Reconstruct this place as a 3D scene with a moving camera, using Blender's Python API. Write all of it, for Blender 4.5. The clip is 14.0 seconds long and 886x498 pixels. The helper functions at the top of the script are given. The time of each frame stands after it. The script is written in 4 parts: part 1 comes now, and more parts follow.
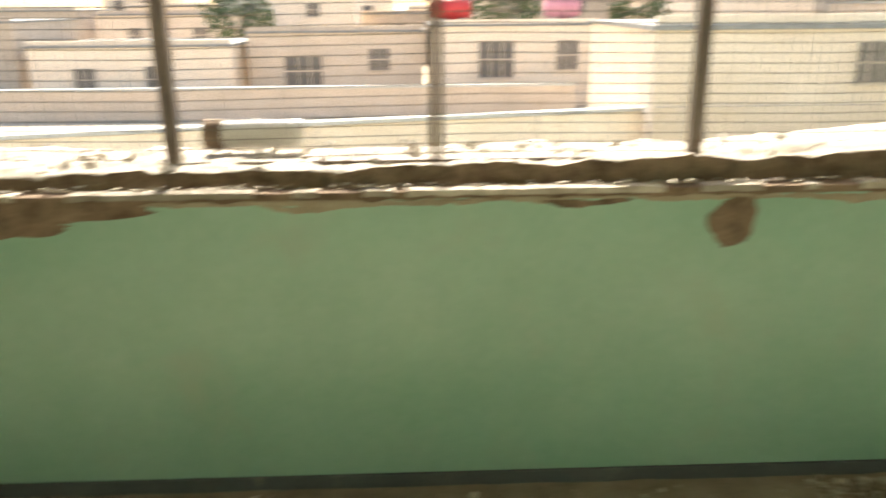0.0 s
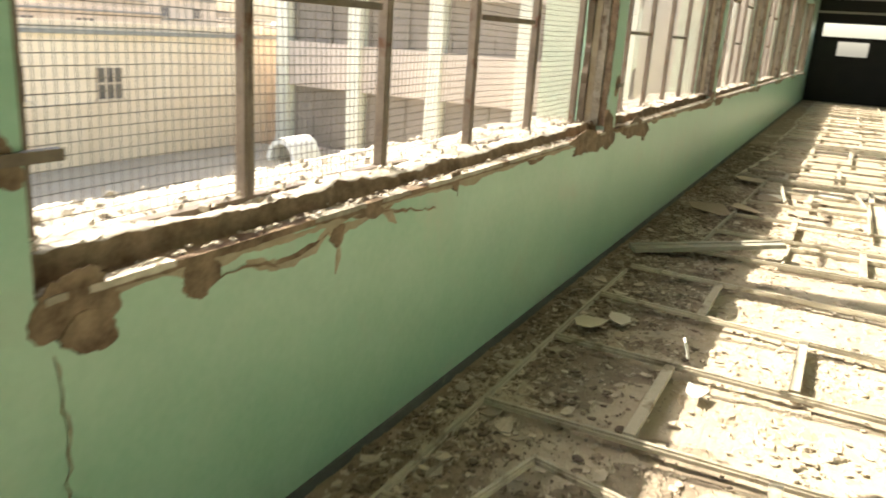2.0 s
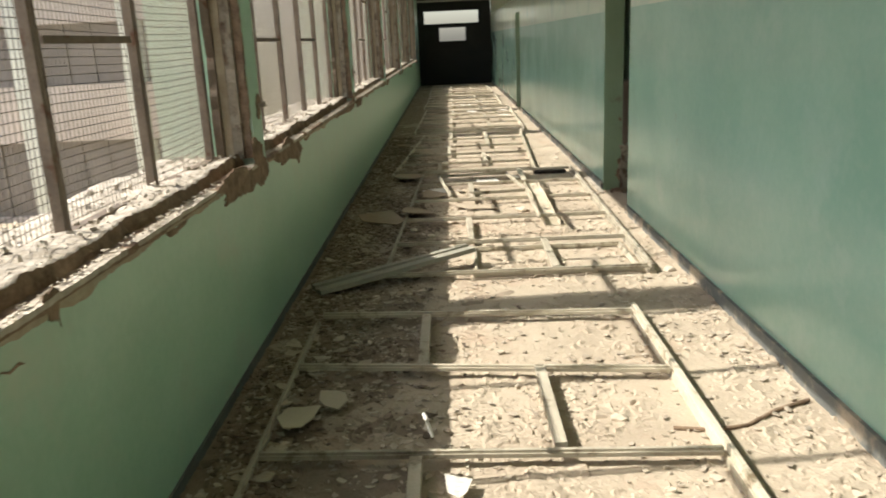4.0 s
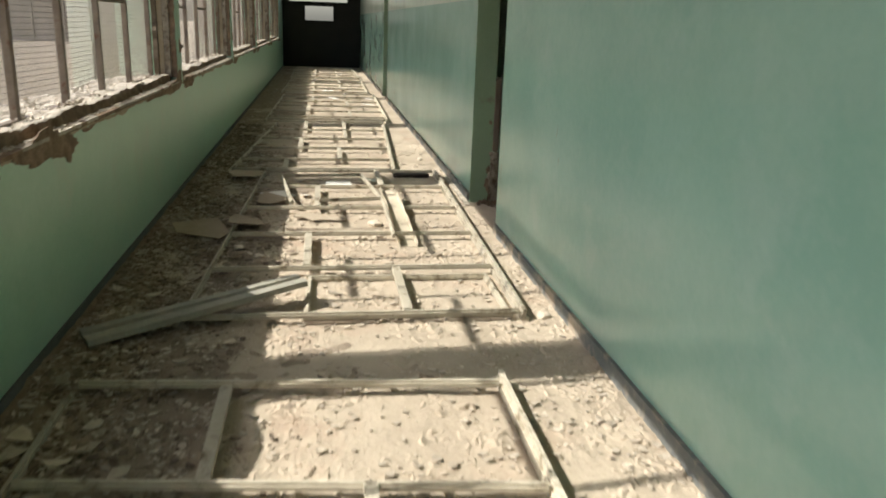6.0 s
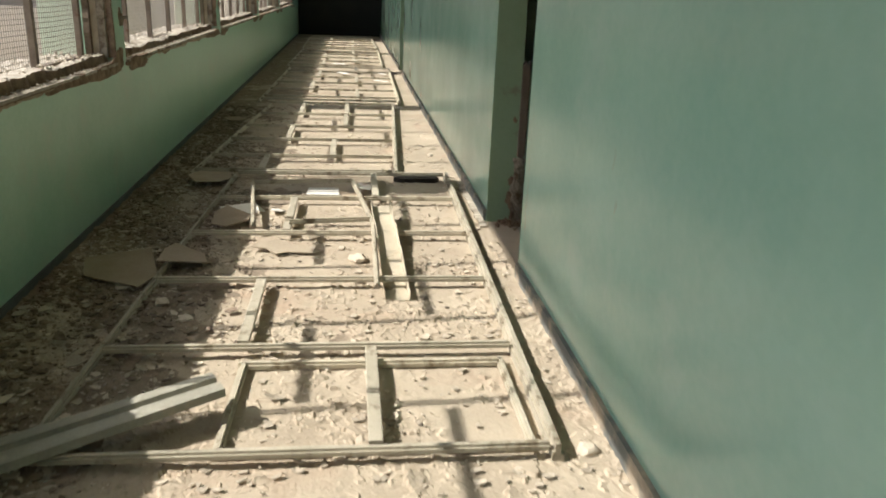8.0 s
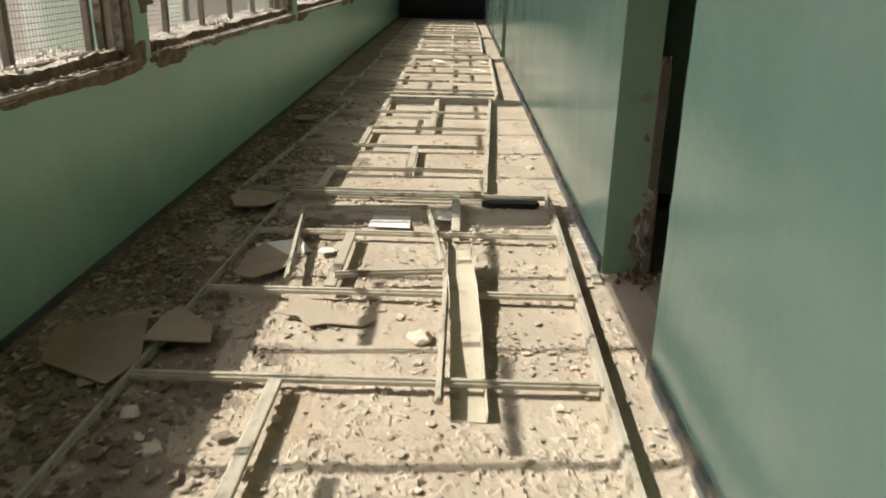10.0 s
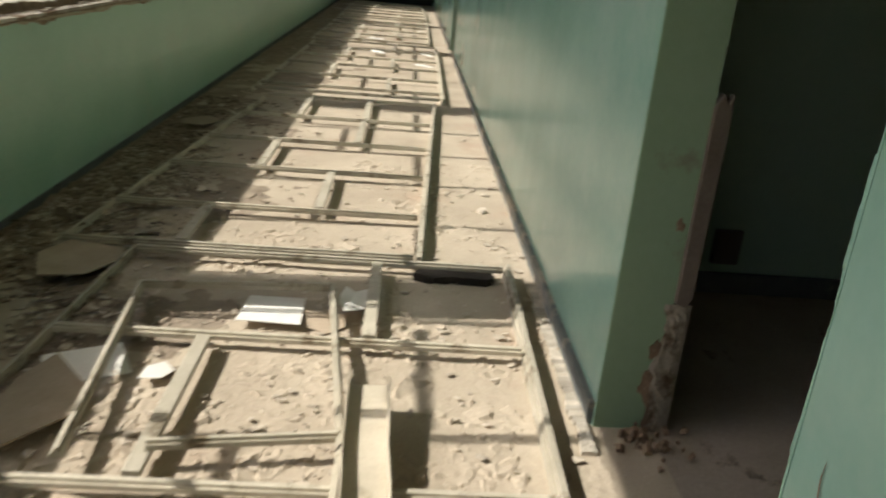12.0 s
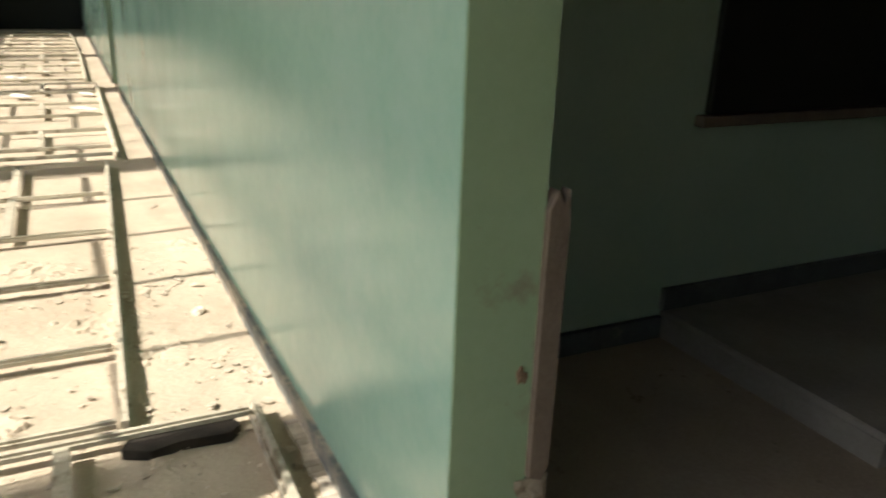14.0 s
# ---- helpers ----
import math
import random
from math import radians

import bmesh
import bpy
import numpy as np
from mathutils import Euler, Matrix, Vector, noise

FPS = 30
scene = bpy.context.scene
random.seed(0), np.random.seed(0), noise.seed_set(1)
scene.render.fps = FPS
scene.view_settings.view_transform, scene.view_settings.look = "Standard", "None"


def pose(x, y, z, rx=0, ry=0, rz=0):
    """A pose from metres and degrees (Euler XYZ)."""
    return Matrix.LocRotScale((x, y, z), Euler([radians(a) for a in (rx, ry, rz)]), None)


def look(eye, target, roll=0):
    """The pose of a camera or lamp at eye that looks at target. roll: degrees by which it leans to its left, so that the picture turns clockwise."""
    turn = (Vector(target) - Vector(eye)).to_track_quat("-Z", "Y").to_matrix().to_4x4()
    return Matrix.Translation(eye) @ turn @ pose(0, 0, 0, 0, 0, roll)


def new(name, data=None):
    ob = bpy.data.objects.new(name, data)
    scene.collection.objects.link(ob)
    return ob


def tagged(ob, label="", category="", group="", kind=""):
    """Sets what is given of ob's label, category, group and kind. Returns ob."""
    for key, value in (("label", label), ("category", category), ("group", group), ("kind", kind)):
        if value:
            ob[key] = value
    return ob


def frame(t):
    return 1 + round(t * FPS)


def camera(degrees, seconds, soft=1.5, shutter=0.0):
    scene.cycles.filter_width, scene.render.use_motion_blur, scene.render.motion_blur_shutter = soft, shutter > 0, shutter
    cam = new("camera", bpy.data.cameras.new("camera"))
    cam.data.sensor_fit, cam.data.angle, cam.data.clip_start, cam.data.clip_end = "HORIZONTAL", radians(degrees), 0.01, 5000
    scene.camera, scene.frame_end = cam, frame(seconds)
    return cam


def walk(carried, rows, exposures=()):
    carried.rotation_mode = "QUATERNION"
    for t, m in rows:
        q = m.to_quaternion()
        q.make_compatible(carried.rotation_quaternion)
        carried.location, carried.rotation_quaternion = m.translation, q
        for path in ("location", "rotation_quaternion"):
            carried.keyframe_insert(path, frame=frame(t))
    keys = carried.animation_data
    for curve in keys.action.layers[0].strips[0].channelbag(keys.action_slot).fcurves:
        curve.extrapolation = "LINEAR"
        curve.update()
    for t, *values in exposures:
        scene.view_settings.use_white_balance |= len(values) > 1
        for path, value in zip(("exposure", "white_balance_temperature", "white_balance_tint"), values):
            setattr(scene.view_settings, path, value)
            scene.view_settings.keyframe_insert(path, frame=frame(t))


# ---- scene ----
cam = camera(59.4, 14.0, soft=1.8, shutter=0.5)
PATH = [
    (0, (-0.014, 0.057, 1.47), (0.05, 1.962, 0.866), -0.5),
    (0.5, (0.201, 0.077, 1.551), (0.879, 1.873, 0.989), 2.4),
    (1, (0.487, 0.227, 1.587), (1.768, 1.633, 0.968), 5.1),
    (1.5, (0.739, 0.536, 1.541), (2.317, 1.668, 1.065), 3.8),
    (2, (1.003, 0.8, 1.556), (2.727, 1.656, 1.011), 3.8),
    (2.5, (1.43, 0.949, 1.517), (3.2, 1.718, 0.992), 2.0),
    (3, (1.642, 1.015, 1.544), (3.496, 1.53, 1.0), 2.1),
    (3.5, (1.858, 1.16, 1.571), (3.783, 1.336, 1.057), -1.6),
    (5.8, (2.886, 0.956, 1.514), (4.784, 0.702, 0.937), 1.0),
    (6, (3.123, 0.931, 1.538), (5.02, 0.625, 0.983), 2.1),
    (6.5, (3.515, 0.899, 1.554), (5.412, 0.595, 1.0), 0.3),
    (7, (3.938, 0.74, 1.491), (5.84, 0.431, 0.955), 2.0),
    (7.5, (4.303, 0.587, 1.542), (6.205, 0.384, 0.959), 1.1),
    (7.7, (4.455, 0.576, 1.552), (6.336, 0.325, 0.919), 2.1),
    (9.8, (5.962, 0.421, 1.501), (7.846, 0.428, 0.83), 2.0),
    (10, (6.09, 0.399, 1.495), (7.969, 0.422, 0.811), 1.3),
    (10.5, (6.63, 0.458, 1.445), (8.523, 0.412, 0.803), -1.1),
    (11, (7.035, 0.439, 1.45), (8.884, 0.325, 0.695), 1.9),
    (11.5, (7.436, 0.373, 1.432), (9.309, 0.402, 0.73), 2.5),
    (12, (7.713, 0.31, 1.424), (9.578, 0.182, 0.714), 5.0),
    (12.5, (8.115, 0.395, 1.477), (9.917, -0.146, 0.802), 0.4),
    (13, (8.334, 0.471, 1.449), (10.077, -0.173, 0.711), 2.8),
    (13.5, (8.509, 0.348, 1.488), (10.273, -0.32, 0.822), 1.1),
    (14, (8.671, 0.246, 1.495), (10.365, -0.59, 0.837), 2.0),
]
EXPOSURES = [(0.0, 1.9, 6900, 10), (1.3, 2.08, 6900, 10), (2.0, 1.95, 6900, 10), (2.5, 1.76, 6900, 10), (3.0, 1.6, 6700, 10), (3.6, 1.12, 6500, 10), (5.8, 0.9, 6250, 10), (10.0, 0.75, 6250, 10), (12.0, 0.7, 6300, 10), (12.5, 0.75, 6400, 10), (13.0, 0.95, 6400, 10), (13.5, 1.05, 6450, 10), (14.0, 1.3, 6500, 10)]
walk(cam, [(t, look(eye, target, roll)) for t, eye, target, roll in PATH], EXPOSURES)

# ---- sky, sun ----
SUN_TO = Vector((0.065, -1.0, -0.97)).normalized()      # the way the sunlight goes
world = bpy.data.worlds.new("sky")
scene.world = world
world.use_nodes = True
wn = world.node_tree.nodes
sky = wn.new("ShaderNodeTexSky")
sky.sky_type, sky.sun_disc = "NISHITA", False
sky.sun_elevation = math.asin(-SUN_TO.z)
sky.sun_rotation = math.atan2(-SUN_TO.x, -SUN_TO.y)
sky.dust_density, sky.air_density = 2.5, 1.0
world.node_tree.links.new(sky.outputs[0], wn["Background"].inputs[0])
wn["Background"].inputs[1].default_value = 0.15
sun = new("sun", bpy.data.lights.new("sun", "SUN"))
sun.data.energy, sun.data.angle, sun.data.color = 5.0, radians(0.5), (1.0, 0.93, 0.82)
sun.matrix_world = look((0, 20, 20), Vector((0, 20, 20)) + SUN_TO)

# ---- materials ----


def material(name, a, b, rough=0.85, scale=3.0, fine=60.0, bump=0.3, metal=0.0, per_object=0.0, stain=None, spec=0.3, dado=None):
    """Two tones mixed by large and fine noise, with fine relief; stain: a third tone in blotches; dado: a paler tone above a height."""
    m = bpy.data.materials.new(name)
    m.use_nodes = True
    nt = m.node_tree
    n, l = nt.nodes, nt.links
    bsdf = n["Principled BSDF"]
    geo = n.new("ShaderNodeNewGeometry")
    big = n.new("ShaderNodeTexNoise")
    big.inputs["Scale"].default_value, big.inputs["Detail"].default_value = scale, 6
    big.inputs["Roughness"].default_value = 0.6
    l.new(geo.outputs["Position"], big.inputs["Vector"])
    small = n.new("ShaderNodeTexNoise")
    small.inputs["Scale"].default_value, small.inputs["Detail"].default_value = fine, 4
    l.new(geo.outputs["Position"], small.inputs["Vector"])
    add = n.new("ShaderNodeMath")
    add.operation = "MULTIPLY_ADD"
    add.inputs[1].default_value = 0.35
    l.new(small.outputs[0], add.inputs[0])
    l.new(big.outputs[0], add.inputs[2])
    ramp = n.new("ShaderNodeValToRGB")
    ramp.color_ramp.elements[0].position, ramp.color_ramp.elements[1].position = 0.45, 0.9
    ramp.color_ramp.elements[0].color, ramp.color_ramp.elements[1].color = (*a, 1), (*b, 1)
    l.new(add.outputs[0], ramp.inputs[0])
    colour = ramp.outputs[0]
    if dado:
        sep = n.new("ShaderNodeSeparateXYZ")
        l.new(geo.outputs["Position"], sep.inputs[0])
        step = n.new("ShaderNodeMath")
        step.operation = "GREATER_THAN"
        step.inputs[1].default_value = dado[0]
        l.new(sep.outputs[2], step.inputs[0])
        mix = n.new("ShaderNodeMixRGB")
        mix.inputs[2].default_value = (*dado[1], 1)
        l.new(step.outputs[0], mix.inputs[0])
        l.new(colour, mix.inputs[1])
        colour = mix.outputs[0]
    if stain:
        blot = n.new("ShaderNodeTexNoise")
        blot.inputs["Scale"].default_value, blot.inputs["Detail"].default_value = stain[1], 8
        blot.inputs["Roughness"].default_value = 0.65
        l.new(geo.outputs["Position"], blot.inputs["Vector"])
        edge = n.new("ShaderNodeMapRange")
        edge.inputs["From Min"].default_value, edge.inputs["From Max"].default_value = stain[2], stain[2] + stain[3]
        l.new(blot.outputs[0], edge.inputs["Value"])
        mix = n.new("ShaderNodeMixRGB")
        mix.inputs[2].default_value = (*stain[0], 1)
        l.new(edge.outputs[0], mix.inputs[0])
        l.new(colour, mix.inputs[1])
        colour = mix.outputs[0]
    if per_object:
        info = n.new("ShaderNodeNewGeometry" if per_object < 0 else "ShaderNodeObjectInfo")
        hsv = n.new("ShaderNodeHueSaturation")
        rng = n.new("ShaderNodeMapRange")
        rng.inputs["To Min"].default_value, rng.inputs["To Max"].default_value = 1 - abs(per_object), 1 + abs(per_object)
        l.new(info.outputs["Random Per Island" if per_object < 0 else "Random"], rng.inputs["Value"])
        l.new(rng.outputs[0], hsv.inputs["Value"])
        l.new(colour, hsv.inputs["Color"])
        colour = hsv.outputs[0]
    l.new(colour, bsdf.inputs["Base Color"])
    bsdf.inputs["Metallic"].default_value = metal
    bsdf.inputs["Specular IOR Level"].default_value = spec
    rr = n.new("ShaderNodeMapRange")
    rr.inputs["To Min"].default_value, rr.inputs["To Max"].default_value = max(0.05, rough - 0.12), min(1.0, rough + 0.12)
    l.new(big.outputs[0], rr.inputs["Value"])
    l.new(rr.outputs[0], bsdf.inputs["Roughness"])
    if bump:
        bp = n.new("ShaderNodeBump")
        bp.inputs["Strength"].default_value, bp.inputs["Distance"].default_value = bump, 0.01
        l.new(add.outputs[0], bp.inputs["Height"])
        l.new(bp.outputs[0], bsdf.inputs["Normal"])
    return m


GREEN = material("green_gloss_paint", (0.272, 0.475, 0.337), (0.385, 0.565, 0.43), 0.33, 1.7, 38, 0.07, stain=((0.37, 0.495, 0.37), 2.6, 0.54, 0.16), spec=0.5)
TEAL = material("blue_green_gloss_paint", (0.265, 0.435, 0.345), (0.335, 0.50, 0.40), 0.2, 1.1, 30, 0.05, stain=((0.37, 0.51, 0.425), 1.6, 0.55, 0.2), spec=0.5, dado=(1.76, (0.55, 0.62, 0.48)))
DIMGREEN = material("dull_green_paint", (0.25, 0.36, 0.23), (0.30, 0.41, 0.27), 0.7, 2.0, 40, 0.15, stain=((0.22, 0.22, 0.16), 3.0, 0.62, 0.1))
SOOTY = material("sooty_classroom_floor", (0.27, 0.23, 0.185), (0.43, 0.37, 0.30), 0.9, 1.2, 70, 0.5, stain=((0.07, 0.06, 0.05), 3.2, 0.6, 0.07))
DIMROOM = material("classroom_green_paint", (0.36, 0.49, 0.38), (0.43, 0.55, 0.43), 0.8, 1.5, 40, 0.15)
MINT = material("weathered_mint_render", (0.42, 0.52, 0.40), (0.55, 0.60, 0.46), 0.85, 3.0, 50, 0.3)
PLASTER = material("old_white_plaster", (0.42, 0.41, 0.36), (0.55, 0.53, 0.47), 0.9, 2.0, 50, 0.3)
MORTAR = material("broken_brown_mortar", (0.11, 0.07, 0.045), (0.34, 0.25, 0.17), 0.95, 14.0, 90, 1.0)
RUBBLE = material("pale_plaster_rubble", (0.30, 0.26, 0.20), (0.60, 0.55, 0.46), 0.95, 14.0, 120, 0.9, per_object=-0.25)
CHIPS = material("plaster_chips", (0.38, 0.325, 0.25), (0.56, 0.495, 0.40), 0.95, 8.0, 120, 0.8, per_object=-0.22)
DUST = material("dusty_concrete_floor", (0.36, 0.30, 0.225), (0.50, 0.43, 0.33), 0.95, 1.6, 90, 0.6, stain=((0.40, 0.30, 0.22), 1.5, 0.55, 0.2))
SKIRT = material("grey_skirting_cement", (0.08, 0.085, 0.085), (0.14, 0.145, 0.14), 0.7, 4.0, 60, 0.3, stain=((0.25, 0.23, 0.19), 6.0, 0.63, 0.08))
SKIRT2 = material("dusty_grey_skirting", (0.11, 0.12, 0.115), (0.20, 0.205, 0.185), 0.75, 4.0, 60, 0.3, stain=((0.40, 0.34, 0.26), 4.0, 0.50, 0.12))
STEEL = material("rusty_painted_steel", (0.12, 0.092, 0.068), (0.23, 0.185, 0.14), 0.6, 7.0, 90, 0.3, stain=((0.13, 0.065, 0.035), 9.0, 0.58, 0.08))
WIRE = material("galvanised_wire", (0.16, 0.14, 0.11), (0.22, 0.19, 0.16), 0.55, 8.0, 60, 0.0, metal=0.3)
FRAME = material("dusty_cream_painted_steel", (0.40, 0.365, 0.28), (0.54, 0.49, 0.39), 0.65, 6.0, 80, 0.25, stain=((0.17, 0.135, 0.085), 7.0, 0.54, 0.14), per_object=0.14)
SHEET = material("dusty_sheet_metal", (0.45, 0.40, 0.30), (0.58, 0.52, 0.41), 0.55, 4.0, 70, 0.2, stain=((0.28, 0.23, 0.16), 5.0, 0.62, 0.1))
PLANKM = material("grey_green_sheet_metal", (0.25, 0.245, 0.20), (0.37, 0.355, 0.295), 0.65, 4.0, 70, 0.2, stain=((0.42, 0.37, 0.29), 6.0, 0.52, 0.12))
REVEAL = material("weathered_reveal_plaster", (0.20, 0.165, 0.12), (0.42, 0.375, 0.30), 0.95, 5.0, 70, 0.8, stain=((0.12, 0.085, 0.055), 8.0, 0.52, 0.1))
SCRAPED = material("scraped_tan_plaster", (0.33, 0.27, 0.19), (0.46, 0.40, 0.29), 0.95, 12.0, 90, 0.6)
# Mortar dust, kept dark to colour in shade below the windows as well.
DIRT_SHADE = material("brown_mortar_dust_and_shade", (0.185, 0.147, 0.107), (0.345, 0.285, 0.215), 0.95, 6.0, 110, 0.9)
WOOD = material("bare_door_frame_wood", (0.11, 0.087, 0.068), (0.19, 0.152, 0.12), 0.8, 5.0, 70, 0.4)
CONCRETE = material("grey_concrete", (0.20, 0.19, 0.17), (0.30, 0.29, 0.26), 0.9, 2.5, 60, 0.4)
# Near-black for the shaded gap beneath a fallen cross bar.
GAP_SHADE = material("gap_shade_black", (0.014, 0.012, 0.010), (0.045, 0.036, 0.028), 0.95, 9.0, 90, 0.9)
PALECOL = material("pale_column_render", (0.57, 0.56, 0.46), (0.66, 0.645, 0.54), 0.9, 1.5, 30, 0.2)
BOARD = material("black_chalkboard", (0.012, 0.013, 0.012), (0.025, 0.026, 0.024), 0.6, 3.0, 60, 0.05)
# Near-black in place of the unlit space at the corridor's end.
UNLIT_END = material("near_black_unlit_end", (0.012, 0.014, 0.014), (0.022, 0.024, 0.023), 0.55, 2.0, 50, 0.1)
PAPER = material("white_paper", (0.70, 0.68, 0.62), (0.82, 0.80, 0.74), 0.85, 5.0, 60, 0.1)
CARD = material("dusty_fibreboard", (0.30, 0.24, 0.17), (0.42, 0.345, 0.26), 0.9, 4.0, 70, 0.2, per_object=0.2)
CEIL = material("white_ceiling", (0.55, 0.54, 0.50), (0.65, 0.64, 0.60), 0.9, 1.5, 40, 0.15)
SAND = material("sandy_yard", (0.35, 0.295, 0.21), (0.46, 0.39, 0.28), 0.95, 0.25, 6.0, 0.2, stain=((0.30, 0.25, 0.19), 0.3, 0.6, 0.1))
CREAM = material("cream_render", (0.68, 0.555, 0.41), (0.80, 0.675, 0.52), 0.9, 0.5, 12, 0.2, per_object=0.15)
PINKISH = material("pinkish_render", (0.48, 0.40, 0.33), (0.58, 0.49, 0.41), 0.9, 0.5, 12, 0.2)
GREYHOUSE = material("grey_block_render", (0.50, 0.405, 0.305), (0.63, 0.52, 0.40), 0.9, 0.6, 12, 0.2, per_object=0.2)
OCHRE = material("ochre_render", (0.58, 0.46, 0.33), (0.68, 0.56, 0.42), 0.9, 0.4, 12, 0.2)
BROWNPANE = material("dusty_brown_window", (0.17, 0.145, 0.12), (0.25, 0.215, 0.18), 0.85, 1.0, 20, 0.0)
TUBE = material("brown_painted_tube", (0.10, 0.08, 0.06), (0.17, 0.14, 0.11), 0.5, 9.0, 80, 0.1)
VOID = material("dark_window_pane", (0.09, 0.08, 0.07), (0.14, 0.12, 0.10), 0.4, 2.0, 20, 0.0, spec=0.5)
REDTANK = material("red_plastic_tank", (0.45, 0.03, 0.03), (0.55, 0.06, 0.05), 0.5, 2.0, 30, 0.05)
PINKTANK = material("faded_pink_tank", (0.55, 0.22, 0.26), (0.62, 0.30, 0.33), 0.6, 2.0, 30, 0.05)
LEAF = material("dark_green_leaves", (0.05, 0.075, 0.03), (0.09, 0.12, 0.05), 0.7, 3.0, 30, 0.0, per_object=-0.3)
BARK = material("brown_bark", (0.10, 0.075, 0.05), (0.17, 0.13, 0.09), 0.9, 5.0, 40, 0.5)

# ---- mesh helpers ----


def box(bm, x0, x1, y0, y1, z0, z1, m=None):
    v = [bm.verts.new(p) for p in ((x0, y0, z0), (x1, y0, z0), (x1, y1, z0), (x0, y1, z0), (x0, y0, z1), (x1, y0, z1), (x1, y1, z1), (x0, y1, z1))]
    for q in ((0, 3, 2, 1), (4, 5, 6, 7), (0, 1, 5, 4), (1, 2, 6, 5), (2, 3, 7, 6), (3, 0, 4, 7)):
        bm.faces.new([v[i] for i in q])
    if m is not None:
        for w in v:
            w.co = m @ w.co
    return v


def part(name, bm, mat, parent=None, label="", bevel=0.0, smooth=False):
    """Links a bmesh as one mesh object."""
    if bevel:
        bmesh.ops.bevel(bm, geom=bm.edges[:], offset=bevel, segments=1, affect="EDGES", clamp_overlap=True)
    me = bpy.data.meshes.new(name)
    bm.to_mesh(me)
    bm.free()
    me.materials.append(mat)
    if smooth:
        me.polygons.foreach_set("use_smooth", [True] * len(me.polygons))
    ob = new(name, me)
    if parent is not None:
        ob.parent = parent
    if label:
        ob["label"] = label
    return ob


def bx(name, mat, x0, x1, y0, y1, z0, z1, parent=None, label="", bevel=0.0, m=None):
    bm = bmesh.new()
    box(bm, x0, x1, y0, y1, z0, z1, m)
    return part(name, bm, mat, parent, label, bevel)


def empty(name, label, category, group="", kind="", at=(0, 0, 0)):
    e = tagged(new(name), label, category, group, kind)
    e.location = at
    return e


def blob(cx, cy, rx, ry, n=22, seed=0, rough=0.35):
    """An uneven closed outline."""
    r = random.Random(seed)
    ph = [r.uniform(0, 6.28) for _ in range(4)]
    out = []
    for i in range(n):
        a = 2 * math.pi * i / n
        k = 1 + rough * (0.5 * math.sin(2 * a + ph[0]) + 0.35 * math.sin(3 * a + ph[1]) + 0.3 * math.sin(5 * a + ph[2]) + 0.3 * r.uniform(-1, 1))
        out.append((cx + rx * k * math.cos(a), cy + ry * k * math.sin(a)))
    return out


def slab(bm, outline, lo, hi, place):
    """A closed outline drawn out from lo to hi; place(u, v, w) gives the point."""
    n = len(outline)
    a = [bm.verts.new(place(u, v, lo)) for u, v in outline]
    b = [bm.verts.new(place(u, v, hi)) for u, v in outline]
    bm.faces.new(a[::-1])
    bm.faces.new(b)
    for i in range(n):
        bm.faces.new((a[i], a[(i + 1) % n], b[(i + 1) % n], b[i]))


def bar_mesh(length, width, height, kind=0):
    """A steel window section lying along +x: a flat flange with a raised rib, so that two lines show."""
    bm = bmesh.new()
    w, h = width / 2, height
    if kind == 0:
        prof = [(-w, 0), (w, 0), (w, h * 0.45), (w * 0.35, h * 0.45), (w * 0.35, h), (-w * 0.55, h), (-w * 0.55, h * 0.6), (-w, h * 0.6)]
    else:
        prof = [(-w, 0), (w, 0), (w, h * 0.92), (w * 0.85, h), (-w * 0.85, h), (-w, h * 0.92)]
    a = [bm.verts.new((0, y, z)) for y, z in prof]
    b = [bm.verts.new((length, y, z)) for y, z in prof]
    bm.faces.new(a)
    bm.faces.new(b[::-1])
    for i in range(len(prof)):
        j = (i + 1) % len(prof)
        bm.faces.new((a[j], a[i], b[i], b[j]))
    bmesh.ops.recalc_face_normals(bm, faces=bm.faces[:])
    return bm


def bar(name, p, q, parent, mat, width=0.055, height=0.045, z=0.0, z2=None, kind=0, label=""):
    """A window bar lying from p to q on the floor plan."""
    (x0, y0), (x1, y1) = p, q
    run, rise = math.hypot(x1 - x0, y1 - y0), (0 if z2 is None else z2 - z)
    ob = part(name, bar_mesh(math.hypot(run, rise), width, height, kind), mat, parent, label)
    ob.matrix_local = Matrix.Translation((x0, y0, z)) @ Matrix.Rotation(math.atan2(y1 - y0, x1 - x0), 4, "Z") @ Matrix.Rotation(-math.atan2(rise, run), 4, "Y")
    return ob


# ---- plan ----
X0, X1 = -5.0, 30.6            # the corridor's ends
YL, YO, YR, YI = 2.2, 2.7, -0.385, -0.575
SILL, HEAD, TOP = 0.96, 3.0, 3.3
PITCH, PIER = 4.39, 0.30
PIERS = [1.75 + PITCH * k for k in range(-1, 7)]      # near edge of each pier
INNER = 0.215                  # width of each pier on the corridor side
OPEN = [(a + PIER, a + PITCH) for a in PIERS[:-1]]
DOORS = [(8.79, 9.89), (19.2, 20.25)]

# ---- structure ----
floor = bx("floor", DUST, X0, X1, YI, YL, -0.25, 0.0)
tagged(floor, "dusty concrete corridor floor strewn with plaster", "floor", kind="structure")

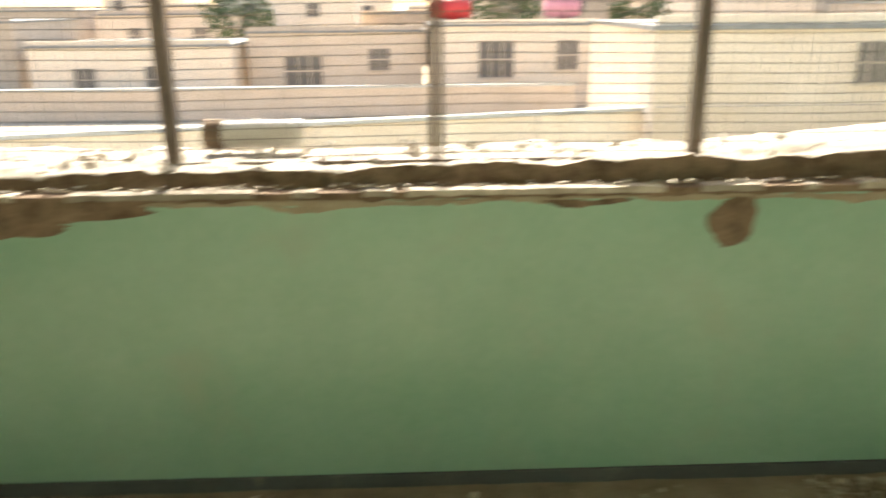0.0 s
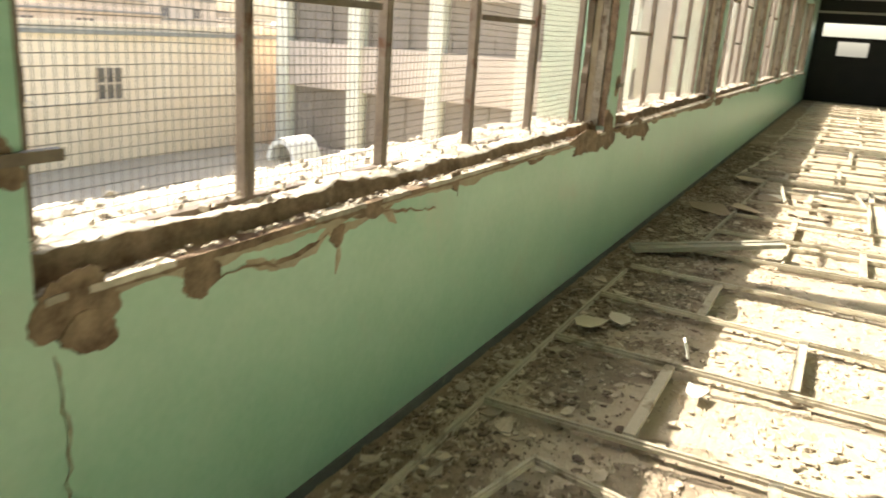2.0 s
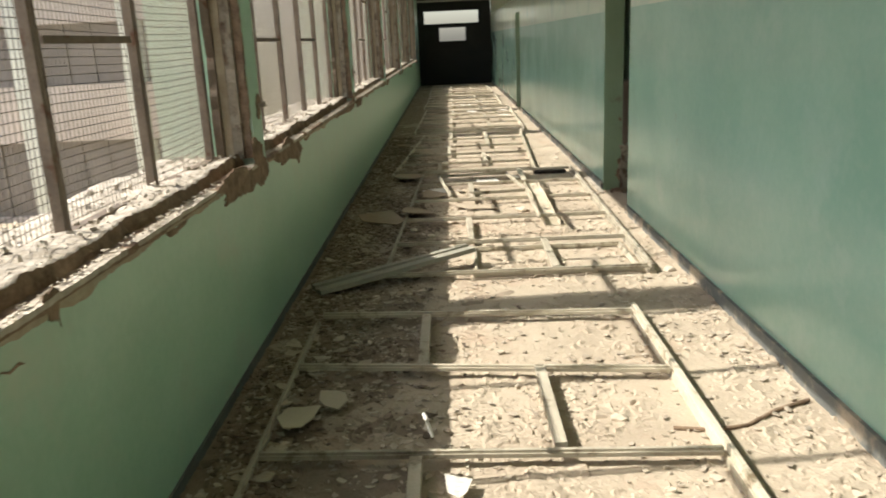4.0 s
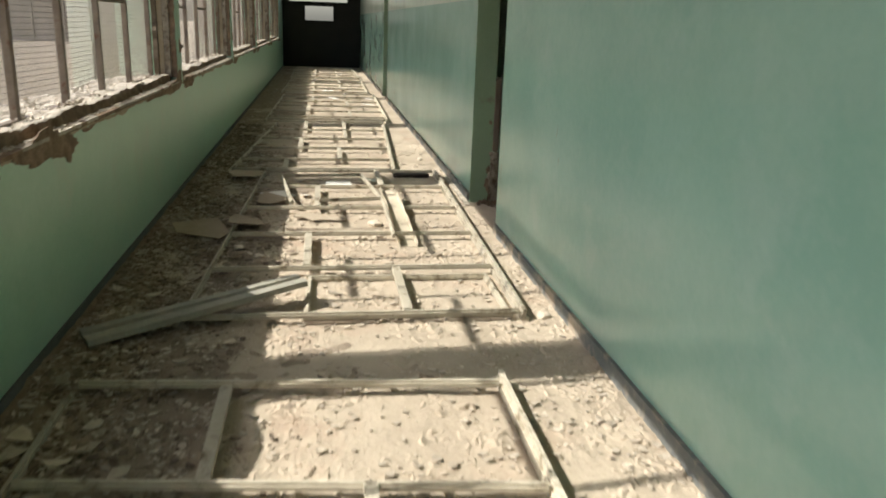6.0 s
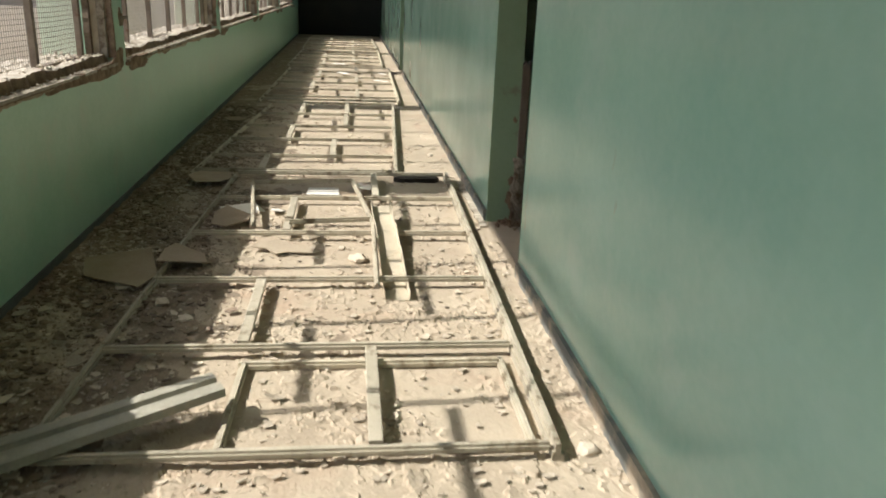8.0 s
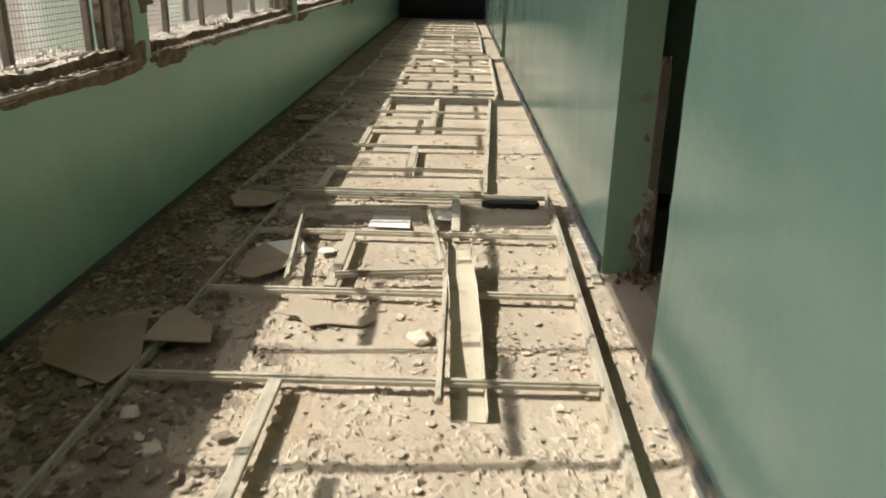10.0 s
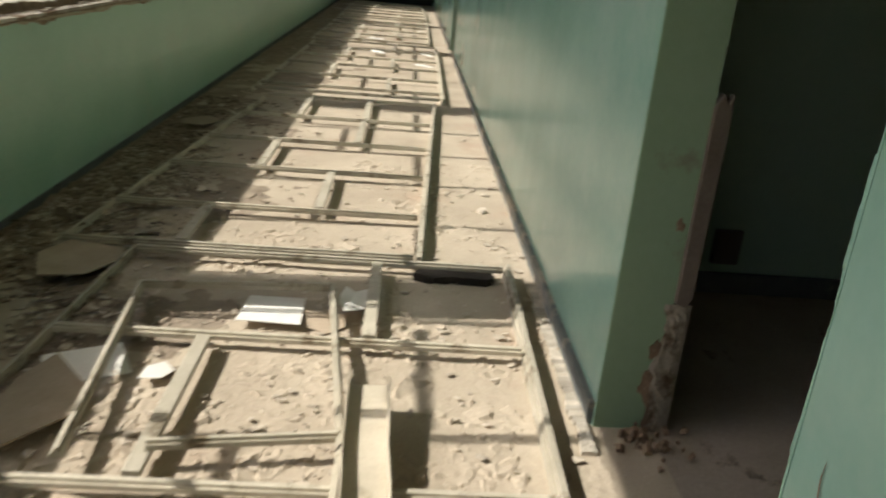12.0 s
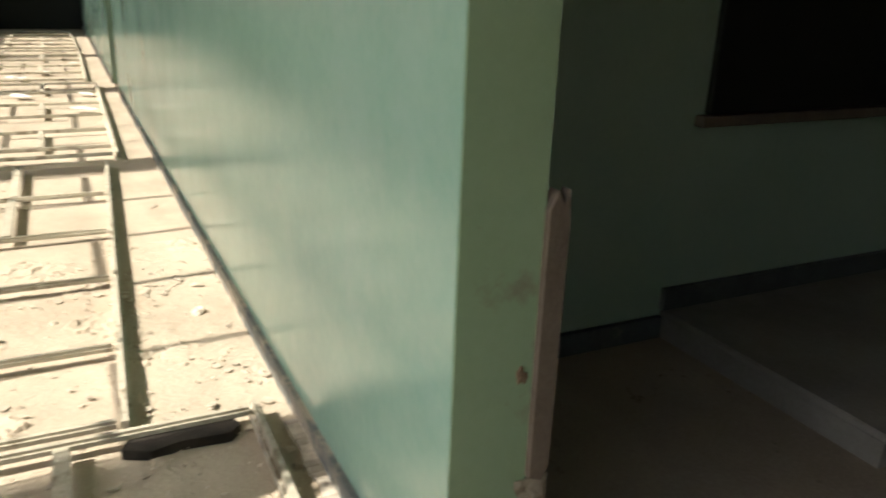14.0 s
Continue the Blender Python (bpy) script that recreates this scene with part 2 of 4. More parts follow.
bm = bmesh.new()
box(bm, X0, X1, YL, YO - 0.03, -0.25, SILL)
box(bm, X0, X1, YL, YO - 0.03, HEAD, TOP)
edges = [X0] + [e for o in OPEN for e in o] + [X1]
for a, b in zip(edges[::2], edges[1::2]):
    box(bm, a, b - PIER + INNER if a == X0 else (b if b == X1 else a + INNER), YL, 2.45, SILL, HEAD)
wall_window = part("wall_window", bm, GREEN)
tagged(wall_window, "green gloss painted wall with broken window openings", "wall", kind="structure")
bm = bmesh.new()
box(bm, X0, X1, YO - 0.03, YO, -4.2, SILL - 0.01)
box(bm, X0, X1, YO - 0.03, YO, HEAD, TOP)
for a, b in zip(edges[::2], edges[1::2]):
    box(bm, a, b, 2.45, YO, SILL, HEAD)
tagged(part("wall_window_outside", bm, MINT), "sunlit mint rendered outer piers", "wall", kind="structure")

bm = bmesh.new()
cuts = [X0] + [e for d in DOORS for e in d] + [X1]
for a, b in zip(cuts[::2], cuts[1::2]):
    box(bm, a, b, YI, YR, 0.0, 2.08)
box(bm, X0, X1, YI, YR, 2.08, 2.38)
box(bm, X0, X1, YI, YR, 3.0, TOP)
wall_class = part("wall_classroom", bm, TEAL)
tagged(wall_class, "blue-green painted corridor wall, paler above", "wall", kind="structure")
x = X0
while x < X1:
    bx("clerestory_post", TEAL, x, min(x + 0.18, X1), YI, YR, 2.38, 3.0, wall_class)
    x += 1.1
for k, (a, b) in enumerate(DOORS):
    for side, xx, d in ((0, a, 1), (1, b, -1)):
        bm = bmesh.new()
        box(bm, min(xx, xx + d * 0.004), max(xx, xx + d * 0.004), YI, YR - 0.002, 0.0, 2.08)
        part("door_reveal", bm, DIMGREEN, wall_class, "dull green door reveal")

tagged(bx("ceiling", CEIL, X0, X1, YI, YO, TOP, TOP + 0.2), "plain white corridor ceiling", "ceiling", kind="structure")
tagged(bx("wall_start", GREEN, X0 - 0.2, X0, YI, YO, -0.25, TOP), "green painted end wall of corridor", "wall", kind="structure")

# the dark end of the corridor; its gloom is coloured into the wall
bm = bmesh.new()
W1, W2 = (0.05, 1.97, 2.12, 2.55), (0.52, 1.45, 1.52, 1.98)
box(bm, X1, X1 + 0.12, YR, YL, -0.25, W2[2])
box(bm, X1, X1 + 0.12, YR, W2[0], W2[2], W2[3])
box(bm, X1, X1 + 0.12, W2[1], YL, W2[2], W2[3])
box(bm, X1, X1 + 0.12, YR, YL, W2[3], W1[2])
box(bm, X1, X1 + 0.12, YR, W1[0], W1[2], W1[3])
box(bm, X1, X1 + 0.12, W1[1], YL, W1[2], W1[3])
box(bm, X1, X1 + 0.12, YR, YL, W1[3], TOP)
wall_end = tagged(part("wall_end", bm, UNLIT_END), "end partition with small openings, coloured near-black for the unlit end", "wall", kind="structure")
part_bm = bmesh.new()
box(part_bm, X1 - 0.02, X1 - 0.003, YR, YL, 2.86, 2.93)
part("head_rail", part_bm, PLASTER, wall_end, "pale rail over the dark partition")

for name, y0, y1 in (("baseboard_window_side", YL - 0.012, YL), ("baseboard", YR, YR + 0.02)):
    bm = bmesh.new()
    if y1 == YL:
        box(bm, X0, X1, y0, y1, 0.0, 0.048)
    else:
        for a, b in zip(cuts[::2], cuts[1::2]):
            box(bm, a + 0.01, b - 0.01, y0, y1, 0.0, 0.085)
    tagged(part(name, bm, SKIRT if y1 == YL else SKIRT2), "dark grey cement skirting along the wall", "baseboard", kind="structure")

# the classrooms behind the doors
bm = bmesh.new()
box(bm, X0, X1, -7.2, YI, -0.25, -0.004)
tagged(part("floor_classroom", bm, SOOTY), "dim dusty classroom floor", "floor", kind="structure")
# Ceiling, back, start and end walls are unseen, added to keep daylight out.
tagged(bx("unseen_classroom_ceiling", CEIL, X0, X1, -7.2, YI, TOP, TOP + 0.2), "unseen classroom ceiling added to keep daylight out", "ceiling", kind="structure")
tagged(bx("unseen_classroom_back", DIMROOM, X0, X1, -7.4, -7.2, -0.25, TOP), "unseen dull green classroom wall added to keep daylight out", "wall", kind="structure")
tagged(bx("wall_classroom_board", DIMROOM, 11.12, 11.3, -7.2, YI, -0.25, TOP), "unseen dull green classroom wall added to keep daylight out with chalkboard", "wall", kind="structure")
tagged(bx("unseen_classroom_start", DIMROOM, X0 - 0.2, X0, -7.4, YI, -0.25, TOP), "unseen dull green classroom wall added to keep daylight out", "wall", kind="structure")
tagged(bx("unseen_classroom_end", DIMROOM, X1, X1 + 0.2, -7.4, YI, -0.25, TOP), "unseen dull green classroom wall added to keep daylight out", "wall", kind="structure")
tagged(bx("baseboard_classroom", SKIRT, 11.09, 11.12, -2.05, YI, 0.0, 0.1), "dark skirting of the classroom", "baseboard", kind="structure")
tagged(bx("baseboard_platform", SKIRT, 11.09, 11.12, -7.2, -2.05, 0.13, 0.23), "dark skirting over the platform", "baseboard", kind="structure")
plat = empty("teaching_platform", "low grey concrete teaching platform in the classroom", "platform", at=(10.0, -2.05, 0.0))
bx("slab", CONCRETE, 0.0, 1.12, -4.95, 0.0, 0.095, 0.13, plat, bevel=0.01)
bx("riser", CONCRETE, 0.012, 1.12, -4.93, -0.012, -0.004, 0.095, plat, "rough grey riser")
chalk = empty("chalkboard", "black chalkboard on the dim classroom wall", "chalkboard", at=(11.1, -4.05, 0.97))
bx("board", BOARD, -0.02, 0.015, -1.9, 1.9, 0.03, 1.25, chalk, bevel=0.004)
bx("ledge", WOOD, -0.04, 0.015, -1.95, 1.95, -0.02, 0.026, chalk, bevel=0.004)
# shallow dark box standing proud of the board wall
tagged(bx("dark_wall_box", VOID, 11.085, 11.119, -1.33, -1.20, 0.15, 0.32, bevel=0.006), "small dark box low on the classroom wall", "wall box")

# ---- window grilles: steel posts, transoms and wire mesh in each opening ----
YG = 2.42


def grille(k, a, b):
    e = empty("window_grille", "rusty steel window grille with wire mesh, glass gone", "window grille", "corridor window grilles", at=(a, YG, SILL))
    w, step = b - a, 0.796
    zb, zt = 0.055, HEAD - SILL - 0.06
    bx("bottom_rail", STEEL, 0.0, w, -0.02, 0.02, zb - 0.04, zb, e)
    bx("top_rail", STEEL, 0.0, w, -0.02, 0.02, zt, zt + 0.04, e)
    for i in range(6):
        c = i * step
        if i in (0, 5):
            c = 0.045 if i == 0 else w - 0.09
        for s in (-0.0125, 0.0125):
            bm = bmesh.new()
            box(bm, c + s - 0.006, c + s + 0.006, -0.016, 0.016, zb, zt)
            box(bm, c + s - 0.0095, c + s + 0.0095, -0.021, -0.016, zb, zt)
            part("post", bm, STEEL, e)
    for i in range(5):
        z = (2.18 if i % 2 == 0 else 1.62) - SILL
        bx("transom", STEEL, i * step + 0.05, (i + 1) * step - 0.05, -0.018, 0.014, z - 0.013, z + 0.013, e)
    # wire mesh outside the posts, slack and uneven
    rnd = random.Random(40 + k)
    verts, faces = [], []

    def wire(pts, r):
        n0 = len(verts)
        for x, y, z in pts:
            verts.extend(((x - r, y - r, z - r), (x + r, y - r, z + r), (x, y + r, z)))
        for i in range(len(pts) - 1):
            for j in range(3):
                c, d = n0 + 3 * i + j, n0 + 3 * i + (j + 1) % 3
                faces.append((c, d, d + 3, c + 3))
    cell = 0.03
    n = int(w / cell)
    bulge = lambda x, z: 0.03 + 0.012 * math.sin(3.1 * x + k) * math.sin(2.3 * z + 2 * k)
    for i in range(1, n):
        x = i * cell + rnd.uniform(-0.002, 0.002)
        wire([(x + 0.006 * math.sin(4 * z + x * 2), bulge(x, z), z) for z in np.linspace(0.06, zt, 7)], 0.0016)
    for i in range(int((zt - 0.06) / cell)):
        z = 0.06 + i * cell + rnd.uniform(-0.002, 0.002)
        wire([(x, bulge(x, z), z + 0.006 * math.sin(3 * x + z)) for x in np.linspace(0.0, w, 9)], 0.0013)
    me = bpy.data.meshes.new("wire_mesh")
    me.from_pydata(verts, [], faces)
    me.materials.append(WIRE)
    ob = new("wire_mesh", me)
    ob.parent = e
    tagged(ob, "square wire mesh", kind="stuff")


for k, (a, b) in enumerate(OPEN):
    grille(k, a, b)

# ---- broken sills: a torn mortar ledge with a thin pale lip ----


def sill(k, a, b):
    n, rows = int((b - a) / 0.018), 16
    bm = bmesh.new()
    grid = []
    for i in range(n + 1):
        x = a + (b - a) * i / n
        front = 2.265 + 0.03 * noise.noise((x * 2.1, k * 3.3, 0)) + 0.022 * noise.noise((x * 9, k, 5))
        hump = 0.05 * max(0, 1 - (b - x) / 1.1) if k == 0 else 0.02 * max(0, 1 - (x - a) / 0.5)
        col = [bm.verts.new((x, front, SILL - 0.002))]
        for j in range(rows + 1):
            y = front + 0.012 + (YO + 0.02 - front) * j / rows
            z = SILL + 0.058 + hump + 0.028 * noise.noise((x * 2.3, y * 6, k * 2)) + 0.012 * noise.noise((x * 9, y * 13, k)) + 0.008 * noise.noise((x * 29, y * 33, k)) + 0.006 * noise.noise((x * 61, y * 63, k))
            z -= 0.02 * (j / rows)
            col.append(bm.verts.new((x, y, max(SILL + 0.015, z))))
        col.append(bm.verts.new((x, YO + 0.02, SILL - 0.05)))
        grid.append(col)
    for p, q in zip(grid, grid[1:]):
        for i in range(len(p) - 1):
            f = bm.faces.new((p[i], q[i], q[i + 1], p[i + 1]))
            f.material_index = 1 if i == 0 else 0
            f.smooth = i > 0
    bmesh.ops.recalc_face_normals(bm, faces=bm.faces[:])
    ob = part("broken_sill", bm, RUBBLE)
    ob.data.materials.append(MORTAR)
    tagged(ob, "broken window sill of crumbled plaster and mortar", "window sill", "broken window sills")
    # the thin lip of plaster along the front edge
    bm = bmesh.new()
    prev = None
    for i in range(n + 1):
        x = a + 0.02 + (b - a - 0.04) * i / n
        keep = noise.noise((x * 1.3, k * 7.0, 3)) + 0.6 * noise.noise((x * 6, k, 3)) > -0.12
        d = 0.006 + 0.004 * noise.noise((x * 20, k, 9))
        h = 0.007 + 0.004 * noise.noise((x * 9, k, 1)) + 0.003 * noise.noise((x * 31, k, 2))
        wide = 0.034 + 0.022 * noise.noise((x * 5, k, 12)) + 0.012 * noise.noise((x * 23, k, 13))
        sec = [bm.verts.new(p) for p in ((x, YL - d, SILL - 0.004 - d), (x, YL - d, SILL + h), (x, YL + wide, SILL + h * 0.7 + 0.004), (x, YL + wide + 0.005, SILL - 0.002))]
        if prev and keep:
            for j in range(3):
                bm.faces.new((prev[j], sec[j], sec[j + 1], prev[j + 1]))
        prev = sec
    loose = [v for v in bm.verts if not v.link_faces]
    bmesh.ops.delete(bm, geom=loose, context="VERTS")
    bmesh.ops.recalc_face_normals(bm, faces=bm.faces[:])
    part("lip", bm, RUBBLE, ob, "thin pale plaster lip")
    # crumbled mortar bed between the lip and the torn ledge
    bm = bmesh.new()
    prev = None
    for i in range(n + 1):
        x = a + 0.01 + (b - a - 0.02) * i / n
        d = 0.010 + 0.014 * max(0.0, noise.noise((x * 4, k, 21)) + 0.5 * noise.noise((x * 17, k, 22)))
        sec = [bm.verts.new(p) for p in ((x, YL - 0.003, SILL - d * 1.8), (x, YL - 0.003, SILL + 0.002), (x, YL + 0.04, SILL + 0.004 + 0.005 * noise.noise((x * 21, k, 23))), (x, YL + 0.12, SILL + 0.004))]
        if prev:
            for j in range(3):
                bm.faces.new((prev[j], sec[j], sec[j + 1], prev[j + 1]))
        prev = sec
    bmesh.ops.recalc_face_normals(bm, faces=bm.faces[:])
    part("mortar_bed", bm, MORTAR, ob, "crumbled brown mortar bed")
    r = random.Random(k + 55)
    verts, faces = [], []
    for i in range(int(70 * (b - a))):
        flake(verts, faces, r, (r.uniform(a + 0.03, b - 0.03), YL + abs(r.gauss(0.012, 0.018)), SILL + 0.010 + r.uniform(0, 0.008)), r.choice((0.008, 0.012, 0.016, 0.024)), 0.15)
    loose_mesh("lip_crumbs", verts, faces, RUBBLE, ob, "pale flakes along the lip")
    # loose lumps
    r = random.Random(k + 5)
    verts, faces = [], []
    for i in range(620):
        scatter(verts, faces, r, (r.uniform(a + 0.03, b - 0.03), r.uniform(2.28, 2.66), SILL + 0.055 + r.uniform(-0.01, 0.022)), r.choice((0.008, 0.01, 0.012, 0.016, 0.028)), 0.6)
    loose_mesh("sill_rubble", verts, faces, RUBBLE, ob, "loose crumbs of plaster")


def flake(verts, faces, r, at, size, tilt):
    """A thin angular flake of plaster."""
    n0, n = len(verts), r.choice((5, 6, 7, 8))
    rot = Euler((r.gauss(0, tilt), r.gauss(0, tilt), r.uniform(0, 6.28))).to_matrix()
    st, th = r.uniform(0.35, 1.0), r.uniform(0.002, 0.006)
    ring = [(size * 0.5 * r.uniform(0.6, 1.1) * math.cos(6.283 * (k + r.uniform(-0.3, 0.3)) / n), size * 0.5 * st * r.uniform(0.6, 1.1) * math.sin(6.283 * (k + r.uniform(-0.3, 0.3)) / n)) for k in range(n)]
    for w in (0, th):
        for u, v in ring:
            p = rot @ Vector((u, v, w + 0.45 * u * u / size))
            verts.append((at[0] + p.x, at[1] + p.y, at[2] + p.z))
    faces.append([n0 + k for k in range(n)][::-1])
    faces.append([n0 + n + k for k in range(n)])
    for k in range(n):
        m = (k + 1) % n
        faces.append((n0 + k, n0 + m, n0 + n + m, n0 + n + k))


def scatter(verts, faces, r, at, size, flat=0.35, tilt=0.5):
    """An angular chip added to the lists."""
    n0 = len(verts)
    rot = Euler((r.uniform(-tilt, tilt), r.uniform(-tilt, tilt), r.uniform(0, 6.28))).to_matrix()
    sx, sy, sz = size * r.uniform(0.6, 1.4), size * r.uniform(0.5, 1.0), size * flat * r.uniform(0.5, 1.2)
    for z, k in ((0, 1.0), (1, r.uniform(0.5, 0.95))):
        for x, y in ((-1, -1), (1, -1), (1, 1), (-1, 1)):
            p = rot @ Vector((x * sx * k * r.uniform(0.55, 1) * 0.5, y * sy * k * r.uniform(0.55, 1) * 0.5, (z - 0.35) * sz))
            verts.append((at[0] + p.x, at[1] + p.y, at[2] + p.z))
    for q in ((3, 2, 1, 0), (4, 5, 6, 7), (0, 1, 5, 4), (1, 2, 6, 5), (2, 3, 7, 6), (3, 0, 4, 7)):
        faces.append([n0 + i for i in q])


def loose_mesh(name, verts, faces, mat, parent=None, label="", category=""):
    me = bpy.data.meshes.new(name)
    me.from_pydata(verts, [], faces)
    me.materials.append(mat)
    ob = new(name, me)
    if parent is not None:
        ob.parent = parent
    return tagged(ob, label, category, kind="stuff")


for k, (a, b) in enumerate(OPEN):
    sill(k, a - PIER + INNER, b)

# ---- broken plaster, cracks and iron stubs on the window wall ----


def patch(cx, cz, rx, rz, seed, wall=wall_window, y=YL, d=-1, mat=MORTAR, rough=0.36):
    bm = bmesh.new()
    slab(bm, blob(cx, cz, rx, rz, 52, seed, rough), 0.0, 0.003 + 0.0001 * (seed % 37), lambda u, v, w: (u, y + d * w, v))
    bmesh.ops.recalc_face_normals(bm, faces=bm.faces[:])
    part("plaster_patch", bm, mat, wall, "bare brown mortar where plaster fell off")


def crack(pts, wall=wall_window, y=YL, d=-1, width=0.008, seed=0):
    r = random.Random(seed)
    line = []
    for (x0, z0), (x1, z1) in zip(pts, pts[1:]):
        n = max(2, int(math.hypot(x1 - x0, z1 - z0) / 0.03))
        line += [(x0 + (x1 - x0) * i / n + r.uniform(-0.008, 0.008), z0 + (z1 - z0) * i / n + r.uniform(-0.008, 0.008)) for i in range(n)]
    line.append(pts[-1])
    bm = bmesh.new()
    prev = None
    for i, (x, z) in enumerate(line):
        w = width * r.uniform(0.3, 1.2) * (0.3 if i in (0, len(line) - 1) else 1)
        dx, dz = (line[min(i + 1, len(line) - 1)][0] - line[max(i - 1, 0)][0], line[min(i + 1, len(line) - 1)][1] - line[max(i - 1, 0)][1])
        q = math.hypot(dx, dz) or 1
        pair = [bm.verts.new((x - dz / q * w / 2, y + d * 0.0035, z + dx / q * w / 2)), bm.verts.new((x + dz / q * w / 2, y + d * 0.0035, z - dx / q * w / 2))]
        if prev:
            bm.faces.new((prev[0], prev[1], pair[1], pair[0]))
        prev = pair
    part("crack", bm, MORTAR, wall, "dark crack in the plaster")


patch(0.90, 0.86, 0.065, 0.08, 1, rough=0.2)
patch(-1.25, 0.90, 0.42, 0.05, 2)
patch(2.06, 0.93, 0.10, 0.085, 3, rough=0.22)
patch(2.09, 0.86, 0.075, 0.05, 33, rough=0.2)
patch(2.43, 0.90, 0.06, 0.06, 4, rough=0.25)
patch(3.04, 0.885, 0.045, 0.03, 6)
patch(3.24, 0.935, 0.06, 0.025, 7)
patch(3.90, 0.95, 0.035, 0.05, 8)
patch(5.80, 0.925, 0.36, 0.075, 9)
patch(6.20, 0.96, 0.16, 0.12, 10)
patch(7.00, 0.92, 0.38, 0.075, 11)
patch(7.25, 0.86, 0.05, 0.06, 12)
patch(9.9, 0.93, 0.5, 0.03, 13)
patch(10.55, 0.98, 0.12, 0.08, 14)
for k, a in enumerate(PIERS[3:]):
    patch(a - 0.3, 0.93, 0.4, 0.04, 20 + k)
    patch(a + 0.5, 0.92, 0.3, 0.045, 30 + k)
crack([(2.0, 0.83), (2.02, 0.62), (1.99, 0.40), (2.01, 0.2)], width=0.007, seed=1)
crack([(2.45, 0.88), (2.62, 0.89), (2.74, 0.85)], width=0.012, seed=2)
crack([(3.25, 0.93), (3.49, 0.894), (3.73, 0.856)], width=0.012, seed=5)


def smear(pts, wide, seed, mat=SCRAPED):
    """A ragged scraped band along pts, wavering in width, where the paint has come away."""
    line = []
    for (x0, z0), (x1, z1) in zip(pts, pts[1:]):
        n = max(2, int(math.hypot(x1 - x0, z1 - z0) / 0.012))
        line += [(x0 + (x1 - x0) * i / n, z0 + (z1 - z0) * i / n) for i in range(n)]
    line.append(pts[-1])
    bm = bmesh.new()
    prev = None
    for i, (x, z) in enumerate(line):
        taper = min(1.0, 0.25 + i / 5, 0.25 + (len(line) - 1 - i) / 5)
        p, q = line[max(i - 2, 0)], line[min(i + 2, len(line) - 1)]
        dx, dz = q[0] - p[0], q[1] - p[1]
        u = math.hypot(dx, dz) or 1
        sides = []
        for s_, off in ((1, 0.0), (-1, 40.0)):
            w = wide * taper * (0.5 + 0.45 * noise.noise((x * 9, z * 9, seed + off)) + 0.35 * noise.noise((x * 31, z * 31, seed + off)))
            w = max(0.002, w)
            sides.append((x - s_ * dz / u * w, z + s_ * dx / u * w))
        sec = [bm.verts.new((sides[0][0], YL - 0.0005, sides[0][1])), bm.verts.new((x, YL - 0.0028, z)), bm.verts.new((sides[1][0], YL - 0.0005, sides[1][1]))]
        if prev:
            for j in range(2):
                bm.faces.new((prev[j], prev[j + 1], sec[j + 1], sec[j]))
        prev = sec
    part("scraped_patch", bm, mat, wall_window, "tan plaster where the paint has been scraped off")


smear([(2.60, 0.90), (2.73, 0.852), (2.84, 0.857), (2.92, 0.873), (2.98, 0.91), (3.06, 0.90), (3.18, 0.905), (3.25, 0.935), (3.33, 0.925), (3.42, 0.855)], 0.034, 1)
smear([(2.70, 0.862), (2.84, 0.862), (2.93, 0.885), (3.0, 0.91)], 0.022, 2, MORTAR)
smear([(3.05, 0.90), (3.05, 0.83), (3.035, 0.755)], 0.020, 3)
smear([(3.92, 0.955), (3.926, 0.875)], 0.012, 4, MORTAR)
for k, (a, b) in enumerate(OPEN[:4]):
    smear([(a - 0.06 + (b - a + 0.04) * i / 9, 0.936 + 0.008 * math.sin(i * 2.2 + k)) for i in range(10)], 0.022, 10 + k)
    for j in range(5):
        x = a + 0.4 + 0.8 * j + 0.5 * noise.noise((k, j, 77))
        smear([(x - 0.12, 0.93), (x, 0.915), (x + 0.14, 0.93)], 0.022, 20 + 5 * k + j, MORTAR if j % 2 else SCRAPED)
